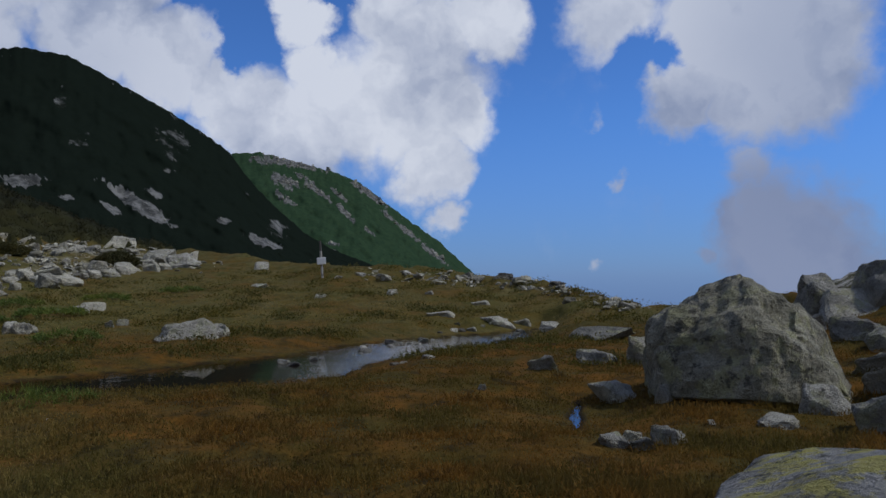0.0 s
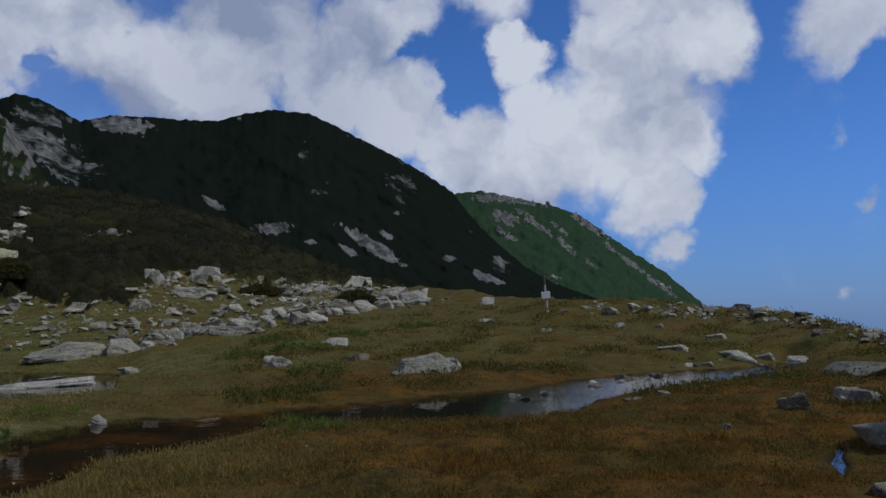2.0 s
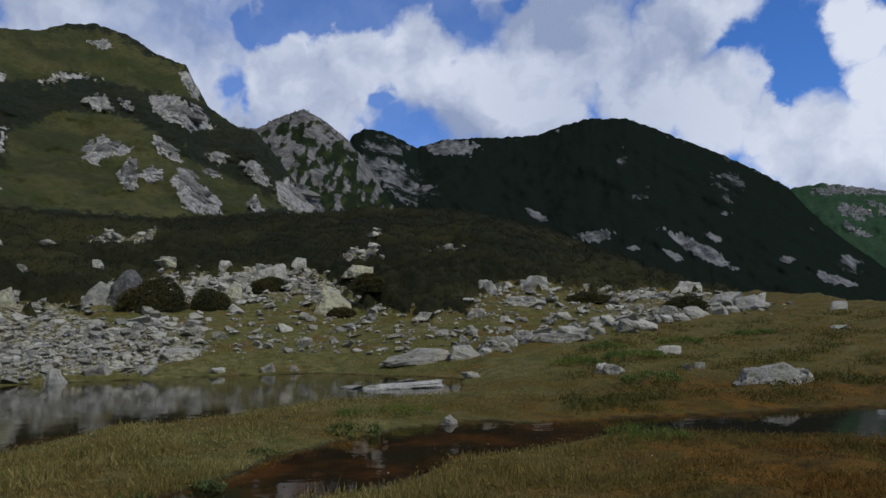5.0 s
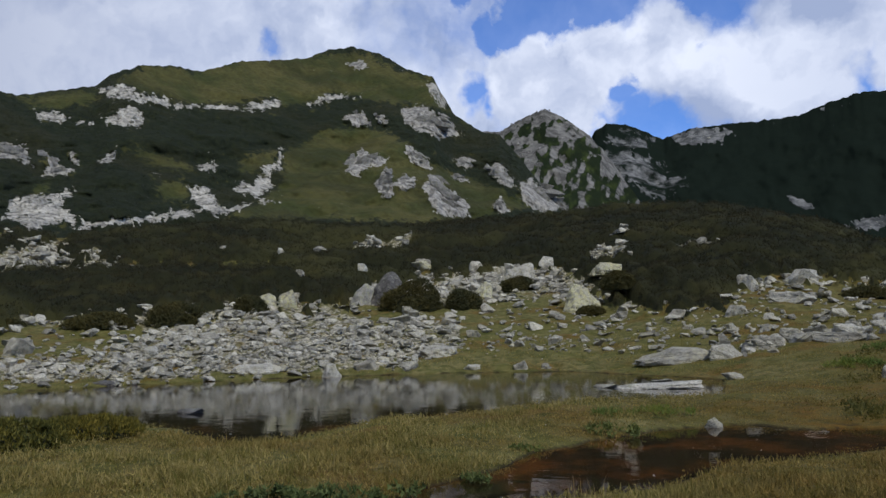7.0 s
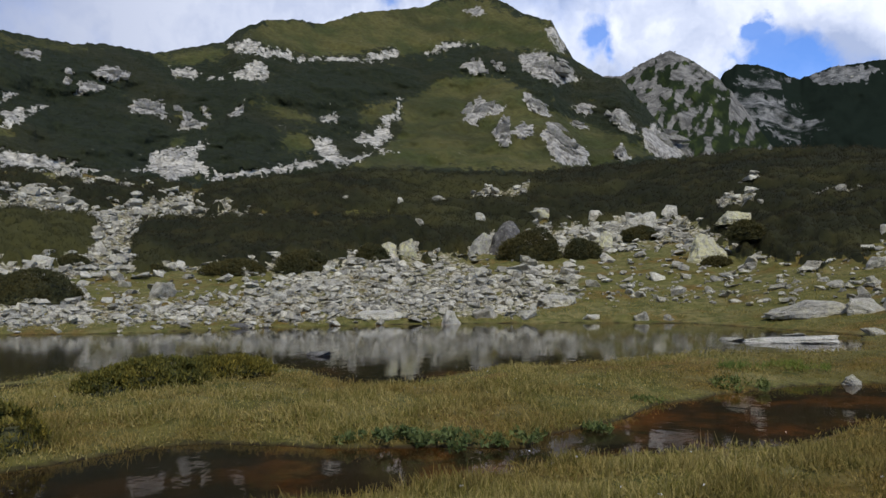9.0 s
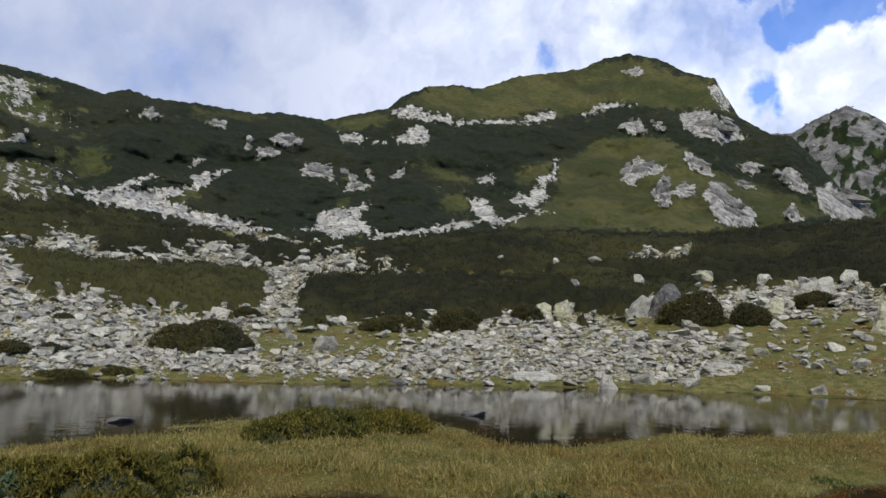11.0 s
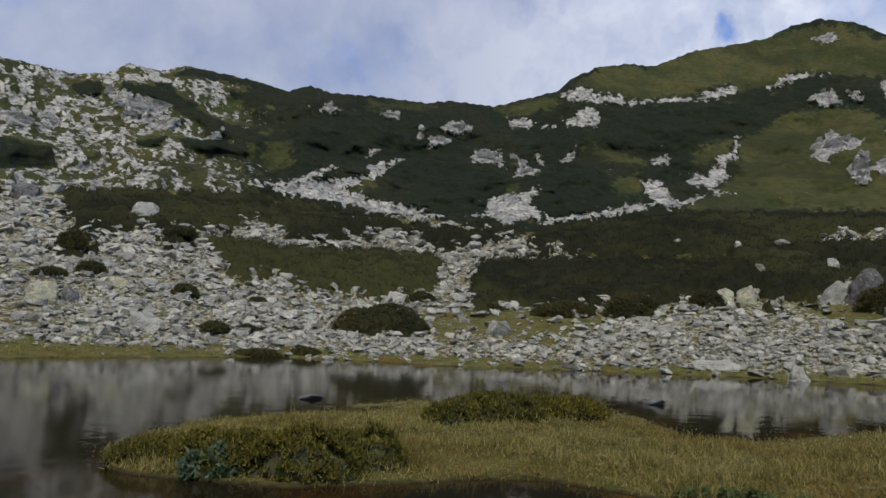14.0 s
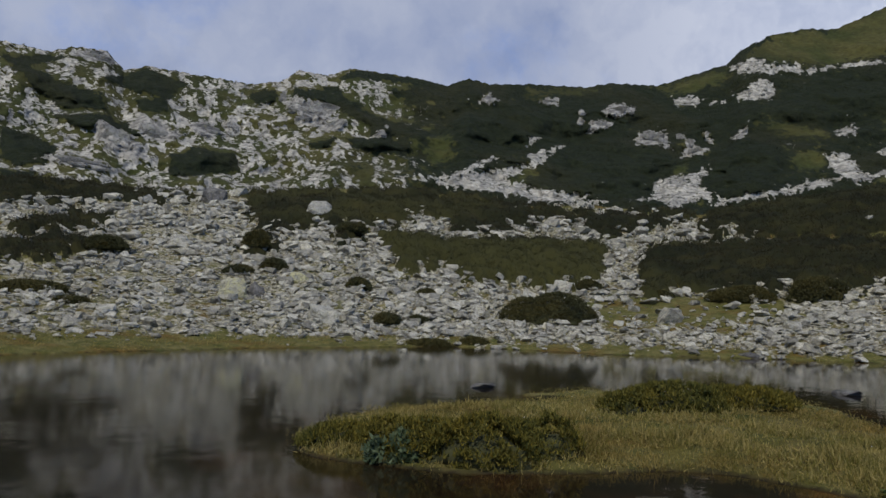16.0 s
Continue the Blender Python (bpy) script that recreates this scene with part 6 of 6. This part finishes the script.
def near_shrub(name, label, rows, leaf_mat, leaf_len, leaf_wid, dens, up, seed, twig=True):
    """A low shrub of several domes on the bank."""
    first = spot(rows[0][0], rows[0][1])[1]
    shrub = new(name)
    shrub.matrix_basis = Matrix.Translation(first)
    tagged(shrub, label, "shrub")
    for k, (az, el, wd, hd, _) in enumerate(rows):
        r, at = spot(az, el)
        w, h = 2 * r * math.tan(radians(wd) / 2), 2 * r * math.tan(radians(hd) / 2)
        d = max(w * 0.55, h * 1.2)
        rr = r + d * 0.4
        at = Vector((-rr * math.sin(radians(az)), rr * math.cos(radians(az)), max(height(az, rr), 0.0)))
        m = Matrix.Translation(at - first) @ Matrix.Rotation(math.atan2(at.y, at.x) - math.pi / 2, 4, "Z")
        if twig:
            ob = part("stem_mass", core("stem_mass", w * 0.95, d, h * 0.85, seed + k), core_mat, shrub)
            ob.matrix_basis = m
        c = dome(seed + k, w, d, h, int(dens * w * d))
        if not twig:
            c = c[fbm(c[:, 0] * 2.5 + seed, c[:, 1] * 2.5, 3, seed + k) > 0.47]
        v, f = spikes(c, np.full(len(c), leaf_len), np.full(len(c), leaf_wid), up, seed + k, 12, np.full(len(c), leaf_len * 0.45))
        ob = part("foliage", mesh_of("foliage", v, f), leaf_mat, shrub)
        ob.matrix_basis = m


near_shrub("island_shrub", "low olive-green shrub of upright leafy shoots on the grassy bank", [(102.07, -10.62, 7.98, 2.97, 0), (108.15, -9.63, 6.9, 1.57, 0), (98.02, -11.02, 9.67, 3.8, 0), (94.21, -10.11, 5.87, 2.89, 0), (104.92, -10, 5.03, 2.48, 0)], shrub_mat, 0.066, 0.022, 330, 1.8, 700)
near_shrub("bank_shrub", "low olive-green shrub of leafy shoots on the island edge", [(85.46, -6.73, 8.72, 2.0, 0), (81.05, -6.24, 8.3, 1.4, 0), (88.52, -7.04, 4.57, 1.5, 0)], shrub_mat, 0.076, 0.026, 270, 1.8, 720)
near_shrub("docks", "clump of broad bluish green leaves at the water's edge", [(104.51, -10.6, 3.8, 2.0, 0)], dock_mat, 0.085, 0.055, 1300, 0.4, 740, False)
near_shrub("marsh_plants", "broad green leaves growing along the pool bank", [(69.93, -11.32, 7.15, 0.91, 0), (64.68, -11.4, 6.31, 1.32, 0), (60.3, -11.19, 3.79, 0.91, 0), (56.03, -10.25, 4.02, 0.41, 0), (45.88, -7.31, 4.58, 0.66, 0), (51.89, -8.17, 2.5, 0.33, 0)], broad_mat, 0.07, 0.036, 120, 0.7, 750, False)
near_shrub("marsh_plants", "tufts of bright green leaves on the bank of the channel", [(26.71, -8.06, 5, 0.91, 0), (42.25, -5.92, 4.56, 0.41, 0), (45.9, -6.01, 3.73, 0.33, 0), (24.52, -7.84, 3.33, 0.66, 0)], meadow_green, 0.11, 0.012, 100, 1.6, 760, False)

near_shrub("knoll_herbs", "patches of bright green herbs on the grassy knoll", [(30.17, -2.82, 4.13, 0.5, 0), (25, -4.16, 4.55, 0.66, 0), (26.18, -2.5, 5.37, 0.41, 0), (22.84, -1.42, 3.71, 0.41, 0), (28.2, -1.69, 3.3, 0.41, 0), (18.15, -0.97, 3.71, 0.33, 0)], meadow_green, 0.12, 0.03, 60, 1.0, 770, False)
place_stones([(81.26, 5.45, 1.41, 0.33, 0), (66.08, 6.14, 1.08, 0.41, 0), (68.89, 6.02, 0.5, 0.33, 3), (84.24, 5.89, 1.82, 0.37, 0), (58.5, 4.49, 1.49, 0.91, 0), (72.91, 6.16, 0.58, 0.33, 0), (67.52, 4.29, 0.66, 0.5, 0), (54.75, 4.36, 1.24, 0.74, 0), (43.86, 5.07, 1.08, 0.41, 0)], "pale granite block among dwarf pine", "blocks in the pines")

near_shrub("tussock", "tall pale grass stalks on the near bank", [(46.69, -12.04, 2.53, 1.07, 0), (44.03, -11.85, 2.11, 1.24, 0), (62.49, -12.62, 0.68, 1.07, 0), (44.37, -11.39, 0.84, 1.07, 0)], stalk_mat, 0.22, 0.006, 26, 5.0, 790, False)

# ---- sign post on the knoll ----
SP_AZ, SP_EL = [(8.64, 0.04)][0]
r_s, at_s = spot(SP_AZ, SP_EL, 20)
k_s = r_s / 1389
sign = new("trail_sign")
sign.matrix_basis = Matrix.Translation(at_s - Vector((0, 0, 0.05))) @ Matrix.Rotation(radians(SP_AZ), 4, "Z") @ Matrix.Rotation(radians(-4), 4, "Y")
tagged(sign, "thin leaning trail post with a small white sign board", "signpost")
bm = bmesh.new()
bmesh.ops.create_cone(bm, cap_ends=True, segments=10, radius1=2.2 * k_s, radius2=1.9 * k_s, depth=66 * k_s, matrix=Matrix.Translation((0, 0, 33 * k_s)))
post_mat, g, p, pos = material("painted_post")
band = g.ramp(g.noise(pos, 1.7, 2), 0.48, 0.52)
finish(g, p, g.mix(band, (0.42, 0.40, 0.36), (0.10, 0.09, 0.08)), 0.7)
part("post", from_bm("post", bm), post_mat, sign)
bm = bmesh.new()
bmesh.ops.create_cube(bm, size=1, matrix=Matrix.Translation((0, -3 * k_s, 31 * k_s)) @ Matrix.Diagonal((15 * k_s, 1.5 * k_s, 12 * k_s, 1)))
bmesh.ops.bevel(bm, geom=list(bm.edges), offset=0.4 * k_s, segments=1, affect="EDGES")
board_mat, g, p, pos = material("white_board")
finish(g, p, g.mix(g.noise(pos, 8, 3), (0.72, 0.72, 0.70), (0.82, 0.82, 0.80)), 0.5)
part("board", from_bm("board", bm), board_mat, sign, "small white sign board")

# ---- grass ----
N = 175000
gaz, gr = rng.uniform(-34, 135, N), np.exp(rng.uniform(np.log(2.2), np.log(44), N))
gx, gy, gz, gpine, grock, gwet, glake = ground_at(gaz, gr)
patch = fbm(gx * 0.9, gy * 0.9, 3, 130)
keep = (gwet < 0.03) & (gpine < 0.2) & (rng.uniform(0, 1, N) > grock) & (rng.uniform(0, 1, N) < 0.5 + 1.2 * smooth(patch, 0.3, 0.7))
ctr, dist = np.stack([gx, gy, gz], 1)[keep], gr[keep]
tall = (0.045 + 0.11 * smooth(patch[keep], 0.35, 0.75)) * (1 - 0.45 * smooth(dist, 10, 16)) * (1 - 0.5 * smooth(gwet[keep], -1.2, -0.2) * smooth(dist, 9, 12))
tall = tall * (1 - 0.45 * smooth(gaz[keep], 46, 30))
v, f = spikes(ctr, tall, 0.006 + dist * 0.0009, 2.0, 77, 7, 0.03 + dist * 0.003)
gwarm = np.repeat(smooth(gaz[keep], 46, 14) * (1 - 0.62 * smooth(dist, 19, 26)) + smooth(gaz[keep], 14, 46) * (1 - 0.85 * smooth(dist, 22, 28)) * (0.06 + 0.34 * smooth(fbm(gx[keep] * 0.35, gy[keep] * 0.35, 3, 44), 0.45, 0.6)), 21)
meadow = part("meadow_grass", mesh_of("meadow_grass", v, f, warm=gwarm), grass_mat)
tagged(meadow, "dry tussock grass, straw and olive, browner on the knoll", "grass", kind="stuff")
pick = rng.choice(np.nonzero(gaz[keep] > 25)[0], 170, replace=False)
v, f = spikes(ctr[pick] + np.array([0, 0, 0.16]), np.full(170, 0.010), np.full(170, 0.009), 0.5, 78, 3, np.full(170, 0.006))
cotton_mat, g, p, pos = material("white_flowers")
finish(g, p, g.mix(g.noise(pos, 5, 3), (0.65, 0.65, 0.62), (0.8, 0.8, 0.78)), 0.9)
tagged(part("cotton_grass", mesh_of("cotton_grass", v, f), cotton_mat), "scattered tiny white cotton grass heads in the meadow", "flowers", kind="stuff")

# low heath on the knoll
haz, hr = rng.uniform(-16, 31, 26000), np.exp(rng.uniform(np.log(14), np.log(46), 26000))
hx, hy, hz, hpine, hrock, hwet, _ = ground_at(haz, hr)
clump = fbm(hx * 0.45, hy * 0.45, 4, 151, 0.6)
keep = (clump > 0.55) & (hwet < -0.3) & (hpine < 0.1)
ctr, dist = np.stack([hx, hy, hz], 1)[keep], hr[keep]
v, f = spikes(ctr, 0.05 + 0.4 * (clump[keep] - 0.55), 0.012 + dist * 0.0012, 1.2, 79, 8, 0.05 + dist * 0.003)
heath_mat = leaf("heath_leaves", (0.050, 0.060, 0.013), (0.120, 0.105, 0.024))
tagged(part("heath_shrubs", mesh_of("heath_shrubs", v, f), heath_mat), "low dark green heath shrubs scattered in the knoll turf", "shrub", kind="stuff")

# ---- blocks and shrubs on the mountainside ----
xx, yy, zz, A, el, mp, mr = [q.ravel() for q in slope_pts]
dist = np.hypot(xx, yy)
slope_ob = bpy.data.objects["grassy_mountain"]
idx = rng.choice(len(xx), 70000)
crag_zone = np.zeros(len(xx), bool)
for e in CRAGS:
    crag_zone |= in_ellipse(A, el, e) > -0.3
idx = idx[(rng.uniform(0, 1, len(idx)) < smooth(mr[idx], 0.45, 0.8)) & (dist[idx] > 100) & (~crag_zone[idx] | (rng.uniform(0, 1, len(idx)) < 0.01))][:16000]
jx = rng.normal(0, 0.10, len(idx))
v, f = joined(A[idx] + jx, dist[idx], zz[idx], dist[idx] * np.exp(rng.normal(np.log(0.0014), 0.55, len(idx))).clip(0.0006, 0.005), 0.7, 9)
part("scree", mesh_of("scree_slope", v, f), slope_granite, slope_ob, "pale granite blocks and scree")["kind"] = "stuff"
idx = rng.choice(len(xx), 60000)
idx = idx[(mp[idx] > 0.6) & (mr[idx] < 0.4) & (idx < len(xx) * 0.95)][:16000]
v, f = spikes(np.stack([xx, yy, zz], 1)[idx], dist[idx] * 0.0013, dist[idx] * 0.0007, 2.0, 33, 8, dist[idx] * 0.0026)
part("dwarf_pine", mesh_of("pine_slope", v, f), slope_pine, slope_ob, "dark green dwarf pine cover")["kind"] = "stuff"


def dress(name, pts, count, mat, size):
    """Blocks on the bare rock of a far mountain."""
    xx, yy, zz, A, el, mp, mr = [q.ravel() for q in pts]
    d = np.hypot(xx, yy)
    idx = rng.choice(len(xx), count * 12)
    idx = idx[rng.uniform(0, 1, len(idx)) < smooth(mr[idx], 0.4, 0.8)][:count]
    v, f = joined(A[idx] + rng.normal(0, 0.05, len(idx)), d[idx], zz[idx], d[idx] * np.exp(rng.normal(np.log(size), 0.55, len(idx))).clip(0.001, 0.012), 1.2, 12)
    part("scree", mesh_of("scree_far", v, f), mat, bpy.data.objects[name], "grey rock blocks and scree")["kind"] = "stuff"


dress("rocky_peak", peak_pts, 500, crag_granite, 0.0010)
dress("dark_ridge", ridge_pts, 500, turf_granite, 0.0009)
dress("green_ridge", green_pts, 900, turf_granite, 0.0020)


CRAG_ARRAYS = [arrays(hull_mesh("crag", stone_points(R3, R3.randint(9, 13), 0.9), 0.0, 2, 0.085, 40 + k, 0.22)) for k in range(10)]


def outcrop(e, pts, parent, seed):
    """A crag of a few broad leaning slabs grown into the slope."""
    rg = np.random.default_rng(seed)
    xx, yy, zz, A, el = pts[:5]
    vs, fs, n = [], [], 0
    c, s = math.cos(radians(e[4])), math.sin(radians(e[4]))
    for k in range(3 + int(2 * min(e[2] * e[3], 1.0))):
        share = 1.0 if k == 0 else rg.uniform(0.4, 0.7)
        t, rad = rg.uniform(0, 2 * np.pi), 0.0 if k == 0 else rg.uniform(0.3, 0.75)
        du, dv = e[2] * rad * math.cos(t), e[3] * rad * math.sin(t)
        az, ev = e[0] - (du * c - dv * s), e[1] + du * s + dv * c
        col = int(np.argmin(np.abs(A[0] - az)))
        row = int(np.argmin(np.abs(el[:, col] - ev)))
        ctr = np.array([xx[row, col], yy[row, col], zz[row, col]])
        r = np.hypot(ctr[0], ctr[1])
        side = np.array([ctr[1], -ctr[0], 0]) / r
        deep = np.array([ctr[0], ctr[1], 0]) / r
        lean = radians(e[4] + (0 if k == 0 else rg.normal(0, 10)))
        u = side * math.cos(lean) + np.array([0, 0, math.sin(lean)])
        w = -side * math.sin(lean) + np.array([0, 0, math.cos(lean)])
        la, lb = r * radians(e[2]) * 1.5 * share, r * radians(e[3]) * 1.5 * share
        v, f = CRAG_ARRAYS[rg.integers(0, len(CRAG_ARRAYS))]
        q = ctr + v[:, :1] * u * la + v[:, 1:2] * w * lb + (v[:, 2:] + 0.30) * deep * min(la, lb) * 0.8
        vs.append(q), fs.append(f + n)
        n += len(v)
    part("outcrop", mesh_of("outcrop", np.concatenate(vs), np.concatenate(fs)), crag_granite, parent, "pale granite outcrop")


for k, e in enumerate(CRAGS):
    if e[2] * e[3] > 0.2:
        outcrop(e, slope_pts, slope_ob, 1200 + k)
